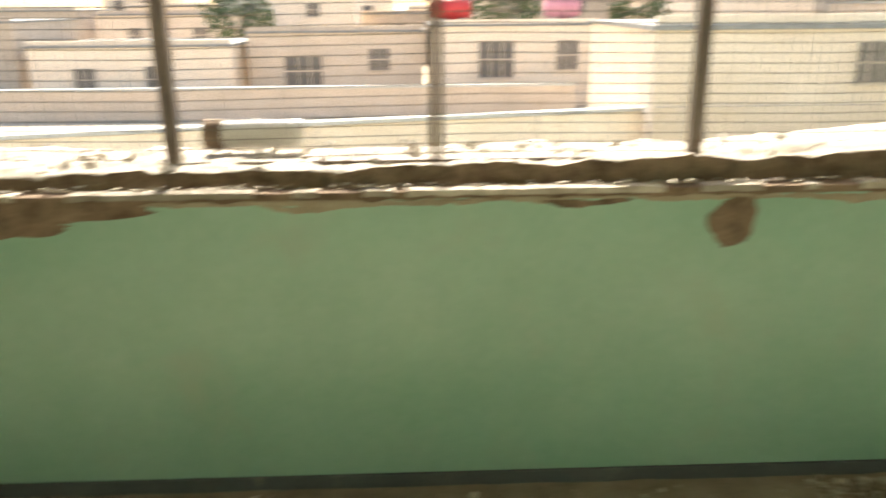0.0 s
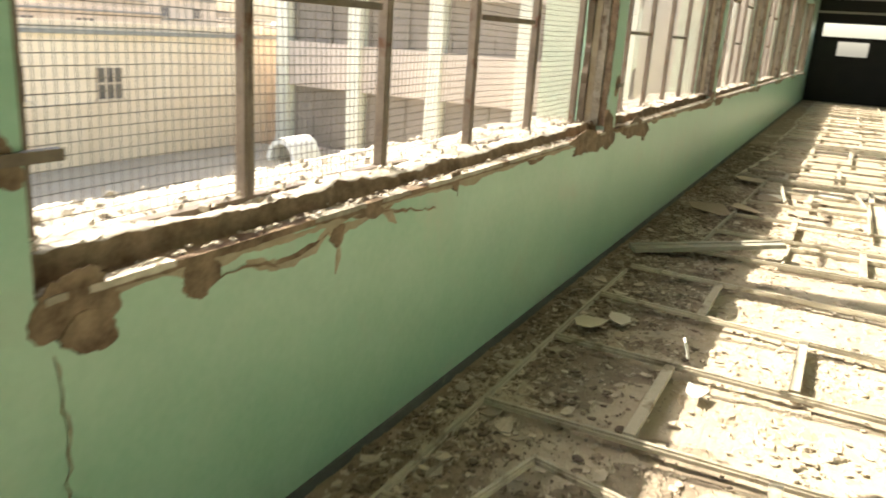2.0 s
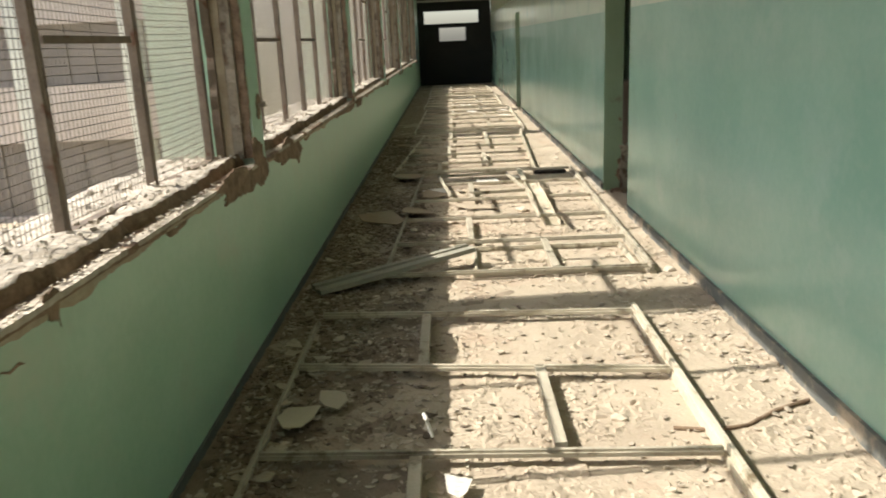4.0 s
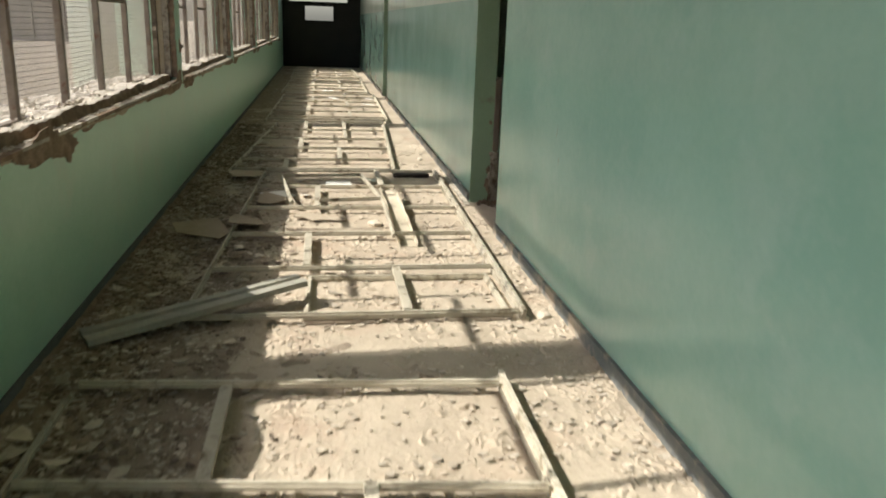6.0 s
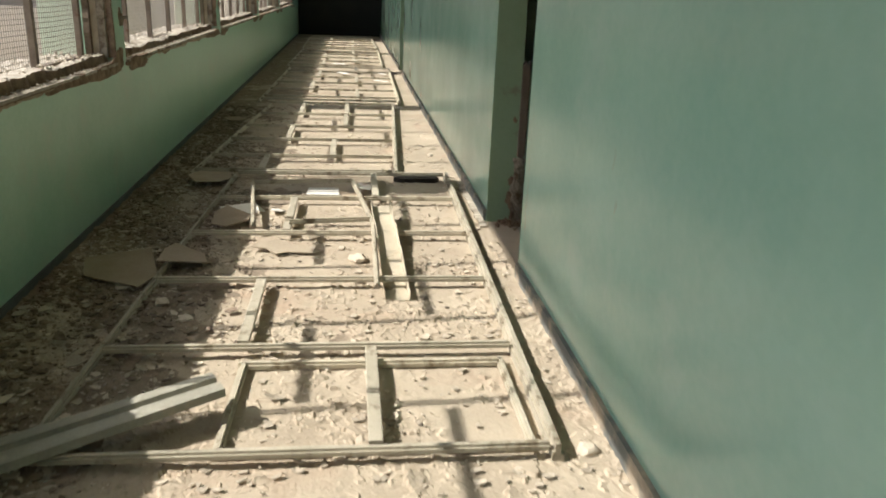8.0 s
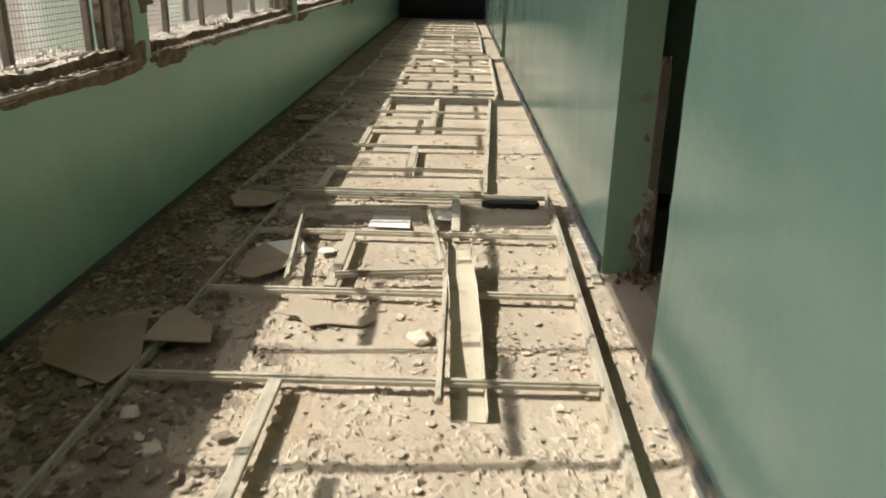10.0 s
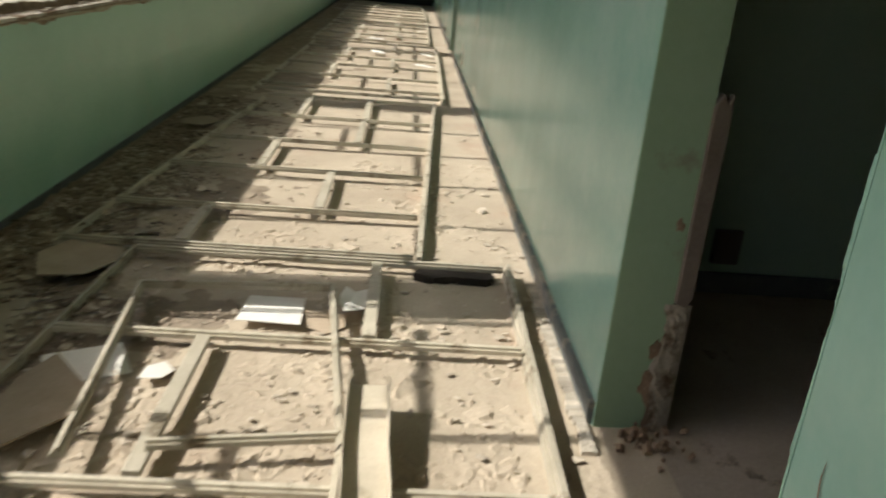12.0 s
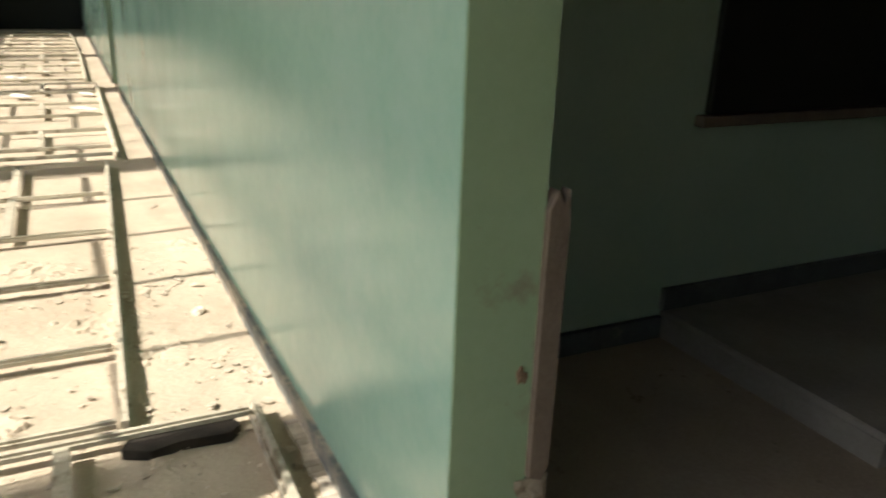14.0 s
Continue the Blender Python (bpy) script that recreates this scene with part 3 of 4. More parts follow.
# pier edges: torn plaster on the reveals, an iron stub on each pier
for k, a in enumerate(PIERS):
    for x, d in ((a, -1), (a + INNER, 1)):
        if x - a > 0 or k > 0:
            strips = ((YL + 0.006, YL + 0.05, 0.012, MORTAR), (YL + 0.05, YL + 0.105, 0.03, REVEAL), (YL + 0.105, YL + 0.15, 0.022, SCRAPED), (YL + 0.15, YG - 0.025, 0.045, STEEL)) if d < 0 else ((YL + 0.03, YG + 0.02, 0.004, MORTAR),)
            for j, (ya, yb, thick, mat) in enumerate(strips):
                bm = bmesh.new()
                prev = None
                for i in range(61):
                    z = SILL + 0.04 + 2.0 * i / 60
                    t = thick + (0.4 * thick + 0.002) * (noise.noise((k * 3 + j, z * 3, d)) + 0.6 * noise.noise((k + j * 5, z * 14, d)))
                    yc = ya + 0.012 * (noise.noise((k, z * 4, j + 9)) + 0.7 * noise.noise((k, z * 19, j + 5))) if j == 0 else ya + 0.001
                    sec = [bm.verts.new(p) for p in ((x, max(YL + 0.002, yc), z), (x + d * max(0.003, t), max(YL + 0.002, yc) + 0.003, z), (x + d * max(0.003, t), yb, z), (x, yb, z))]
                    if prev:
                        for q in range(3):
                            bm.faces.new((prev[q], prev[q + 1], sec[q + 1], sec[q]))
                    prev = sec
                bmesh.ops.recalc_face_normals(bm, faces=bm.faces[:])
                part("torn_reveal", bm, mat, wall_window, "grey-brown plaster on the torn window reveal")
    patch(a + 0.155, 1.262, 0.05, 0.06, 60 + k)
    bx("iron_stub", STEEL, a + 0.12, a + INNER + 0.085, YL - 0.012, YL + 0.012, 1.25, 1.275, wall_window, "rusty iron stub")

# ---- right wall: scuffs, cracks, broken door edges ----
crack([(8.70, 0.74), (8.68, 0.55), (8.695, 0.42), (8.67, 0.26)], wall_class, YR, 1, 0.006, 7)
crack([(7.37, 1.02), (7.375, 0.95)], wall_class, YR, 1, 0.008, 8)
crack([(7.30, 0.86), (7.31, 0.80)], wall_class, YR, 1, 0.008, 9)
jamb = empty("door_frame", "broken wooden door lining left on one jamb", "door frame", at=(9.884, -0.578, 0.0))
bm = bmesh.new()
slab(bm, [(-0.006, 0.47), (0.03, 0.455), (0.046, 0.49), (0.048, 1.04), (0.042, 1.12), (0.030, 1.09), (0.014, 1.12), (-0.006, 1.08)], -0.014, 0.022, lambda u, v, w: (w, -u, v))
bmesh.ops.recalc_face_normals(bm, faces=bm.faces[:])
part("lining", bm, WOOD, jamb, "splintered pale wooden lining", bevel=0.003)


def ragged(name, xa, ya, xb, yb, z0, z1, deep, mat, parent, label, seed):
    """An upright strip of broken plaster from (xa, ya) to (xb, yb), lumpy and uneven along its edge."""
    bm = bmesh.new()
    cols, rows = 6, max(4, int((z1 - z0) / 0.02))
    grid = []
    for i in range(rows + 1):
        z = z0 + (z1 - z0) * i / rows
        e = 1 + 0.35 * noise.noise((seed, z * 7, 1)) + 0.25 * noise.noise((seed, z * 23, 2))
        line = []
        for j in range(cols + 1):
            f = j / cols
            out = deep * math.sin(math.pi * f) ** 0.6 * (0.7 + 0.6 * noise.noise((seed + f * 3, z * 15, 3)) + 0.5 * noise.noise((seed + f * 7, z * 37, 4)))
            x, y = xa + (xb - xa) * f * e, ya + (yb - ya) * f * e
            nx, ny = -(yb - ya), (xb - xa)
            q = math.hypot(nx, ny)
            line.append(bm.verts.new((x + nx / q * out, y + ny / q * out, z)))
        grid.append(line)
    for p, q in zip(grid, grid[1:]):
        for j in range(cols):
            bm.faces.new((p[j], p[j + 1], q[j + 1], q[j]))
    bm.faces.new([line[0] for line in grid] + [line[-1] for line in grid[::-1]])
    bmesh.ops.recalc_face_normals(bm, faces=bm.faces[:])
    return part(name, bm, mat, parent, label)


ragged("broken_plaster", 0.002, -0.055, 0.002, 0.03, 0.0, 0.46, 0.012, REVEAL, jamb, "broken brown plaster edge", 3)
# the chipped edges of the opening
for k, (a, b) in enumerate(DOORS):
    ragged("chipped_edge", a - 0.002, YR + 0.002, a - 0.002, YR - 0.03, 0.0, 2.06, 0.012, TEAL, wall_class, "chipped painted edge of the doorway", 11 + k)
    ragged("chipped_edge", b + 0.006, YI + 0.03, b + 0.006, YI - 0.004, 0.5, 2.06, 0.014, REVEAL, wall_class, "brown broken edge of the doorway", 15 + k)
    bm = bmesh.new()
    for i in range(103):
        z = 0.02 * i
        w = 0.010 + 0.012 * noise.noise((k, z * 5, 31)) + 0.008 * noise.noise((k, z * 21, 32))
        box(bm, a - 0.001, a + max(0.002, w), YR - 0.05, YR - 0.0015, z, z + 0.02)
    part("chipped_edge", bm, TEAL, wall_class, "chipped painted edge of the doorway")
for k, (z, ry, rz) in enumerate(((0.16, 0.03, 0.06), (0.30, 0.018, 0.035), (0.72, 0.012, 0.02))):
    bm = bmesh.new()
    slab(bm, blob(YI + 0.03, z, ry, rz, 26, 70 + k, 0.4), 0.0, 0.0032, lambda u, v, w: (9.89 - 0.004 - w, u, v))
    bmesh.ops.recalc_face_normals(bm, faces=bm.faces[:])
    part("plaster_patch", bm, MORTAR, wall_class, "bare brown mortar where plaster fell off")

# ---- fallen steel window frames on the floor ----


def skew(y0, y1, xa, xb):
    return lambda x: y0 + (y1 - y0) * (x - xa) / (xb - xa)


def fallen(label, xs, left, right, longs, z=0.0, lift=None):
    """A window frame lying flat: two long rails, cross bars at xs, short bars (bay, y)."""
    e = empty("fallen_window_frame", label, "window frame", "fallen window frames", at=(0, 0, z))
    xa, xb = xs[0], xs[-1]
    bar("rail", (xa - 0.03, left(xa)), (xb + 0.03, left(xb)), e, FRAME, 0.03, 0.043)
    bar("rail", (xb + 0.03, right(xb)), (xa - 0.03, right(xa)), e, FRAME, 0.045, 0.075)
    for i, x in enumerate(xs):
        tilt = 0.0 if lift is None else lift[i]
        bar("cross_bar", (x - tilt, left(x) - 0.03), (x + tilt, right(x) + 0.03), e, FRAME, 0.038, 0.028, 0.044)
    for bay, y in longs:
        bar("short_bar", (xs[bay] + 0.03, y), (xs[bay + 1] - 0.03, y), e, FRAME, 0.05, 0.02, 0.052, kind=1)
    return e


fallen("dusty cream steel window frame lying on the corridor floor", [2.12, 2.96, 3.79, 4.63, 5.42, 6.18], skew(1.97, 1.96, 2, 6.4), skew(0.18, 0.15, 2, 6.4), [(0, 0.78), (1, 0.78), (2, 1.33), (3, 0.78), (4, 1.33)], lift=[0, 0, 0, -0.04, -0.09, -0.06])
fb = fallen("dusty cream steel window frame with a casement, under debris", [6.98, 7.79, 8.61, 9.43, 10.28, 11.08], skew(1.66, 1.51, 7, 11.1), skew(-0.15, -0.24, 7, 11.1), [(0, 0.48), (1, 1.03), (3, 0.97), (4, 0.38)])
for p, q in (((7.03, 1.02), (7.68, 1.01)), ((7.68, 1.03), (7.68, -0.08)), ((7.70, -0.08), (7.03, -0.08)), ((7.03, 1.04), (7.03, -0.1))):
    bar("casement_bar", p, q, fb, FRAME, 0.036, 0.03, 0.012)
fallen("dusty cream steel window frame lying in sun and shade", [11.16, 11.76, 12.56, 13.34, 14.2, 15.12], skew(1.87, 1.60, 11.2, 15.1), skew(0.18, 0.0, 11.2, 15.1), [(0, 1.31), (1, 0.73), (2, 1.19), (3, 0.62), (4, 0.61), (4, 1.16)])
fallen("dusty cream steel window frame further along the floor", [15.45, 15.76, 16.55, 17.4, 18.2, 19.1, 19.9], skew(1.80, 1.70, 15, 20), skew(-0.09, -0.16, 15, 20), [(1, 0.47), (2, 1.15), (3, 0.47), (4, 1.1), (5, 0.47)])
fallen("dusty cream steel window frame further along the floor", [20.3, 21.1, 21.95, 22.8, 23.6, 24.4], skew(1.78, 1.70, 20, 25), skew(-0.05, -0.1, 20, 25), [(0, 1.1), (1, 0.5), (2, 1.12), (3, 0.5), (4, 1.1)])
fallen("dusty cream steel window frame near the dark end", [24.9, 25.7, 26.5, 27.4, 28.2, 29.0], skew(1.75, 1.75, 20, 25), skew(-0.1, -0.05, 24, 29), [(0, 0.5), (1, 1.1), (2, 0.5), (3, 1.1)])
cb = empty("loose_casement", "bent loose casement frame lying over the debris", "window frame", at=(0, 0, 0.075))
for p, q in (((10.62, 1.30), (10.70, 0.56)), ((10.70, 0.55), (9.56, 0.42)), ((9.50, 1.18), (10.62, 1.31)), ((9.56, 0.96), (9.64, 0.43)), ((9.58, 0.42), (8.42, 0.43))):
    bar("casement_bar", p, q, cb, FRAME, 0.03, 0.03)

lc = empty("loose_casement", "dusty green-grey casement frame lying across the larger frame", "window frame", at=(0, 0, 0.074))
for p, q in (((2.48, 1.77), (3.42, 1.57)), ((3.41, 1.58), (3.31, 1.16)), ((2.49, 1.76), (2.39, 1.34)), ((2.38, 1.35), (3.32, 1.15))):
    bar("casement_bar", p, q, lc, FRAME, 0.028, 0.026)

# ---- sheet-metal channel, plank, boards, papers ----
ch = empty("metal_channel", "bent dusty sheet-metal channel lying on the frames", "metal channel", at=(8.42, 0.325, 0.0))
RUN = ((0.0, 0.0, 0.008), (0.22, 0.003, 0.006), (0.65, 0.008, 0.035), (0.73, 0.012, 0.030), (0.99, 0.02, 0.078), (1.15, 0.03, 0.080), (1.49, 0.035, 0.095))


def folded(name, prof, parent, mat):
    """A folded strip with this section along the bent run."""
    bm = bmesh.new()
    ring = [[bm.verts.new((x, dy + y, dz + z + 0.004 * math.sin(7 * x + 40 * y))) for y, z in prof] for x, dy, dz in RUN]
    n = len(prof)
    for a, b in zip(ring, ring[1:]):
        for i in range(n):
            bm.faces.new((a[i], a[(i + 1) % n], b[(i + 1) % n], b[i]))
    bm.faces.new(ring[0])
    bm.faces.new(ring[-1][::-1])
    bmesh.ops.recalc_face_normals(bm, faces=bm.faces[:])
    return part(name, bm, mat, parent)


folded("web", [(-0.06, 0.0), (0.06, 0.0), (0.06, 0.004), (-0.06, 0.004)], ch, SHEET)
folded("flange", [(0.0605, -0.002), (0.0645, -0.002), (0.0665, 0.048), (0.0625, 0.048)], ch, SHEET)
folded("flange", [(-0.0605, -0.002), (-0.0645, -0.002), (-0.0685, 0.042), (-0.0645, 0.042)], ch, SHEET)

pk = empty("metal_plank", "long grey-green folded sheet-metal trim propped on the frame", "metal trim", at=(6.77, 2.06, 0.03))
bm = bmesh.new()
L = 1.15
prof = [(-0.095, 0.0), (-0.09, 0.03), (-0.025, 0.034), (-0.018, 0.016), (0.018, 0.016), (0.025, 0.034), (0.09, 0.03), (0.095, 0.0), (0.08, -0.004), (-0.08, -0.004)]
a = [bm.verts.new((0, y, z)) for y, z in prof]
b = [bm.verts.new((L, y * 0.8, z)) for y, z in prof]
bm.faces.new(a)
bm.faces.new(b[::-1])
for i in range(len(prof)):
    j = (i + 1) % len(prof)
    bm.faces.new((a[j], a[i], b[i], b[j]))
bmesh.ops.recalc_face_normals(bm, faces=bm.faces[:])
strip = part("trim_strip", bm, PLANKM, pk)
strip.matrix_local = Matrix.Rotation(math.atan2(-1.0, 0.53), 4, "Z") @ Matrix.Rotation(-0.085, 4, "Y")


def sheet(name, label, category, cx, cy, rx, ry, mat, seed, z=0.004, thick=0.006, turn=0.0, tilt=0.0, n=7, rough=0.45, corners=None):
    """A flat broken piece lying on the floor."""
    bm = bmesh.new()
    out = corners or blob(0, 0, rx, ry, n, seed, rough)
    slab(bm, out, 0.0, thick, lambda u, v, w: (u, v, w + (0.012 * math.sin(9 * u + seed) if thick < 0.003 else 0)))
    bmesh.ops.recalc_face_normals(bm, faces=bm.faces[:])
    ob = part(name, bm, mat)
    ob.matrix_world = pose(cx, cy, z, tilt, tilt * 0.6, turn)
    return tagged(ob, label, category)


sheet("board_shard", "broken brown fibreboard shard on the floor", "board", 8.86, 1.80, 0, 0, CARD, 3, 0.03, tilt=2, corners=[(-0.30, -0.15), (-0.10, -0.20), (0.36, -0.06), (0.14, 0.25), (-0.16, 0.16)])
sheet("board_shard", "broken brown fibreboard shard on the floor", "board", 9.02, 1.50, 0, 0, CARD, 8, 0.055, tilt=5, corners=[(-0.14, -0.14), (0.02, -0.10), (0.20, 0.10), (0.06, 0.13), (-0.18, 0.12)])
sheet("board_shard", "broken brown fibreboard shard on the floor", "board", 10.90, 1.69, 0, 0, CARD, 5, 0.05, tilt=5, corners=[(-0.22, 0.06), (-0.14, -0.10), (0.10, -0.18), (0.34, -0.10), (0.26, 0.10), (0.02, 0.16)])
sheet("board_shard", "broken brown fibreboard shard on the floor", "board", 9.80, 1.36, 0, 0, CARD, 9, 0.045, tilt=3, corners=[(-0.24, 0.0), (-0.05, -0.12), (0.10, -0.115), (0.31, 0.07), (0.12, 0.12), (-0.20, 0.10)])
sheet("board_shard", "broken brown fibreboard shard on the floor", "board", 13.9, 1.88, 0.25, 0.12, CARD, 11, 0.03, tilt=6)
sheet("board_shard", "pale board scrap near the skirting", "board", 5.0, 1.85, 0.12, 0.08, SHEET, 12, 0.05, tilt=3)
sheet("board_shard", "pale board scrap near the skirting", "board", 5.15, 1.72, 0.10, 0.07, SHEET, 14, 0.05, tilt=2)
sheet("board_shard", "thin curved scrap of board in the sun", "board", 9.24, 0.98, 0.12, 0.17, DUST, 15, 0.022, 0.006, tilt=2, turn=-10, n=16, rough=0.6)
sheet("board_shard", "pale dusty board lying among the rubble", "board", 2.62, 1.44, 0, 0, SHEET, 22, 0.028, turn=-12, corners=[(-0.14, -0.07), (0.12, -0.10), (0.15, 0.05), (-0.02, 0.09), (-0.12, 0.07)])
sheet("paper_sheet", "white paper sheet lying in the sun", "paper", 10.56, 0.77, 0, 0, PAPER, 2, 0.03, 0.002, corners=[(-0.13, -0.12), (0.13, -0.11), (0.13, 0.12), (-0.12, 0.13)])
sheet("paper_sheet", "crumpled white paper scrap by the frame", "paper", 10.68, 0.46, 0.16, 0.06, PAPER, 5, 0.05, 0.002, tilt=12, n=9)
sheet("paper_sheet", "dusty paper sheet beside the white one", "paper", 10.52, 0.55, 0.10, 0.09, CARD, 6, 0.02, 0.002, n=6)
sheet("paper_sheet", "grey paper sheet in the shade", "paper", 10.08, 1.33, 0, 0, PAPER, 7, 0.02, 0.002, turn=25, corners=[(-0.10, -0.14), (0.10, -0.13), (0.09, 0.13), (-0.10, 0.12)])
sheet("paper_sheet", "torn white paper corner", "paper", 10.06, 1.08, 0.08, 0.05, PAPER, 9, 0.02, 0.002, n=5, tilt=8)
sheet("paper_sheet", "white curled scrap on the rubble", "paper", 4.42, 1.17, 0.09, 0.045, PAPER, 19, 0.05, 0.002, n=6, tilt=10)
for i in range(9):
    r = random.Random(90 + i)
    sheet("paper_sheet", "pale sheet of paper far along the floor", "paper", r.uniform(17, 27), r.uniform(-0.1, 0.9), 0.12, 0.09, PAPER, i + 50, 0.05, 0.002, turn=r.uniform(0, 90), n=5)
# Added block; its black stands for the shadow gap under the bar.
sheet("gap_shade_block", "near-black block painted as the shaded gap under the cross bar", "block", 11.045, 0.02, 0, 0, GAP_SHADE, 1, 0.004, 0.036, corners=[(-0.06, -0.15), (-0.02, -0.19), (0.05, -0.17), (0.06, -0.04), (0.05, 0.15), (-0.03, 0.19), (-0.075, 0.10), (-0.05, 0.01)])
# torn white edging along the skirting
bm = bmesh.new()
for i in range(40):
    x = 9.72 + 1.3 * i / 40
    w = 0.045 + 0.016 * noise.noise((x * 9, 1, 1))
    box(bm, x, x + 0.0325, YR + 0.021, YR + 0.021 + w, 0.0, 0.018 + 0.012 * noise.noise((x * 7, 4, 1)))
tagged(part("plaster_edging", bm, RUBBLE), "torn white plaster strip along the skirting", "debris")

# ---- rubble and dust crust over the floor ----


def crusty(x, y):
    """How crusty the floor is here: high under the windows and in drifts."""
    shade = max(0.0, (y - 0.9) / 1.2)
    return 0.55 * shade + 0.55 * noise.noise((x * 0.9, y * 1.1, 3)) + 0.25 * noise.noise((x * 3.1, y * 3.1, 8)) + (0.25 if y < -0.2 else 0.0) - (0.45 if x > 11.1 and 0.15 < y < 1.5 else 0.0)


def dirt_shade(x, y):
    """Brown mortar dust, thickest by the windows; part of the shade is coloured in."""
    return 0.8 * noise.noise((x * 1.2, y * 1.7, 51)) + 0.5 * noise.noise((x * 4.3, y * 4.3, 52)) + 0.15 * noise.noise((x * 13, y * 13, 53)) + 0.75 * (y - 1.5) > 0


def plates(x, y, size, much, seed):
    """Height of a bed of broken, tilted plaster plates: angular cells, some of them missing."""
    _, near = noise.voronoi(Vector((x / size, y / size, seed)))
    c = near[0]
    h = noise.cell(c * 7.31 + Vector((seed, 0, 0)))
    if h * 0.5 + 0.5 > much:
        return 0.0
    tx, ty = noise.cell(c * 5.7 + Vector((0, seed, 3))), noise.cell(c * 3.9 + Vector((9, 0, seed)))
    return size * max(0.0, 0.13 + 0.10 * h + 0.34 * (tx * (x / size - c.x) + ty * (y / size - c.y)))


def crust(xa, xb, step):
    """A thin uneven layer of dust and broken plaster on the floor."""
    nx, ny = int((xb - xa) / step), int((YL - YR) / step)
    verts, faces = [], []
    for i in range(nx + 1):
        for j in range(ny + 1):
            x, y = xa + (xb - xa) * i / nx, YR + (YL - YR) * j / ny
            c = max(0.0, min(1.0, crusty(x, y) + 0.25))
            p = Vector((x, y, 0))
            z = 0.003 + 0.003 * noise.noise(p * 5) + (0.25 + c) * (0.004 * noise.noise(p * 15) + 0.003 * noise.noise(p * 31)) + 0.0012 * noise.noise(p * 60) + c * 0.006 * noise.noise(p * 9)
            if step < 0.02:
                wx, wy = x + 0.012 * noise.noise(p * 22), y + 0.012 * noise.noise(p * 22 + Vector((7, 3, 1)))
                zone = noise.noise(p * 1.9 + Vector((3, 9, 2))) + 0.6 * noise.noise(p * 5.1)
                clear = 0.30 if x > 11.1 and 0.15 < y < 1.4 else (0.12 if x > 9.6 and -0.2 < y < 0.9 else 0.0)
                much = min(0.8, max(0.0, 0.16 + 0.95 * zone + 0.3 * c - clear))
                z += max(0.75 * plates(wx, wy, 0.09, much * 0.6, 1.0), plates(wx, wy, 0.042, much, 2.0)) + 0.6 * plates(wx, wy, 0.017, much * 0.8, 3.0)
            verts.append((x, y, max(0.0012, z)))
    for i in range(nx):
        for j in range(ny):
            a = i * (ny + 1) + j
            faces.append((a, a + ny + 1, a + ny + 2, a + 1))
    ob = loose_mesh("dust_layer", verts, faces, DUST, None, "layer of dust and crushed plaster over the floor", "dust")
    # second material: mortar dust plus shade painted along the window side
    ob.data.materials.append(DIRT_SHADE)
    ob.data.polygons.foreach_set("material_index", [int(dirt_shade(*verts[q[0]][:2])) for q in faces])
    ob.data.polygons.foreach_set("use_smooth", [step > 0.02] * len(faces))


crust(X0, 1.6, 0.06)
crust(1.6, 13.2, 0.0082)
crust(13.2, X1, 0.05)


r = random.Random(7)
verts, faces = [], []
tries = 0
while tries < 90000:
    tries += 1
    x = r.uniform(1.2, 13.0) if r.random() < 0.85 else r.uniform(-1, 30)
    y = r.uniform(-0.36, 2.15)
    c = crusty(x, y)
    if y < 1.2:
        drift = noise.noise((x * 2.3, y * 2.6, 5)) + 0.5 * noise.noise((x * 6.5, y * 6.5, 6))
        zone = 1.0 if x < 9.6 else (0.55 if x < 11.1 else (0.25 if y > 0.15 else 0.55))
        if r.random() > zone * (0.05 + 0.5 * max(0.0, drift)):
            continue
    elif r.random() > 0.05 + 0.9 * max(0.0, c):
        continue
    if r.random() < (0.9 if y < 1.2 else 0.8):
        flake(verts, faces, r, (x, y, 0.006 + r.uniform(0, 0.006)), r.choice((0.007, 0.009, 0.012, 0.016, 0.022, 0.03, 0.05)), 0.09 if y < 1.25 else 0.16)
    else:
        s = r.choice((0.005, 0.006, 0.008, 0.01, 0.014, 0.022) if y > 1.25 else (0.004, 0.005, 0.006, 0.008, 0.01))
        scatter(verts, faces, r, (x, y, 0.004 + s * 0.05), s, r.choice((0.25, 0.4, 0.6)), 0.5)
for i in range(170):
    x, y = r.uniform(1.3, 15.0), 2.12 - abs(r.gauss(0, 0.40))
    if y > -0.3:
        flake(verts, faces, r, (x, y, 0.018), r.uniform(0.05, 0.13), 0.10)
tagged(loose_mesh("floor_rubble", verts, faces, CHIPS, None, "plaster flakes and crumbs strewn over the floor"), category="rubble")
for i, (x, y, s) in enumerate(((9.05, 0.52, 0.085), (9.28, 0.62, 0.035), (7.0, -0.27, 0.06), (12.1, -0.2, 0.05), (12.2, 0.4, 0.03), (4.95, 0.5, 0.05), (9.3, 0.3, 0.05), (4.2, 0.6, 0.05), (8.4, 1.5, 0.06), (8.2, 1.35, 0.05))):
    bm = bmesh.new()
    bmesh.ops.create_icosphere(bm, subdivisions=2, radius=s * 0.6)
    for v in bm.verts:
        k = 1 + 0.5 * noise.noise(v.co / s * 2.2 + Vector((i * 3.1, 0, 0))) + 0.25 * noise.noise(v.co / s * 6)
        v.co = Vector((v.co.x * k * 1.2, v.co.y * k, max(-0.2 * s, v.co.z * k * 0.6)))
    ob = part("plaster_lump", bm, CHIPS)
    ob.matrix_world = pose(x, y, s * 0.2, 0, 0, 47 * i)
    tagged(ob, "lump of broken plaster on the floor", "rubble lump", "plaster lumps")

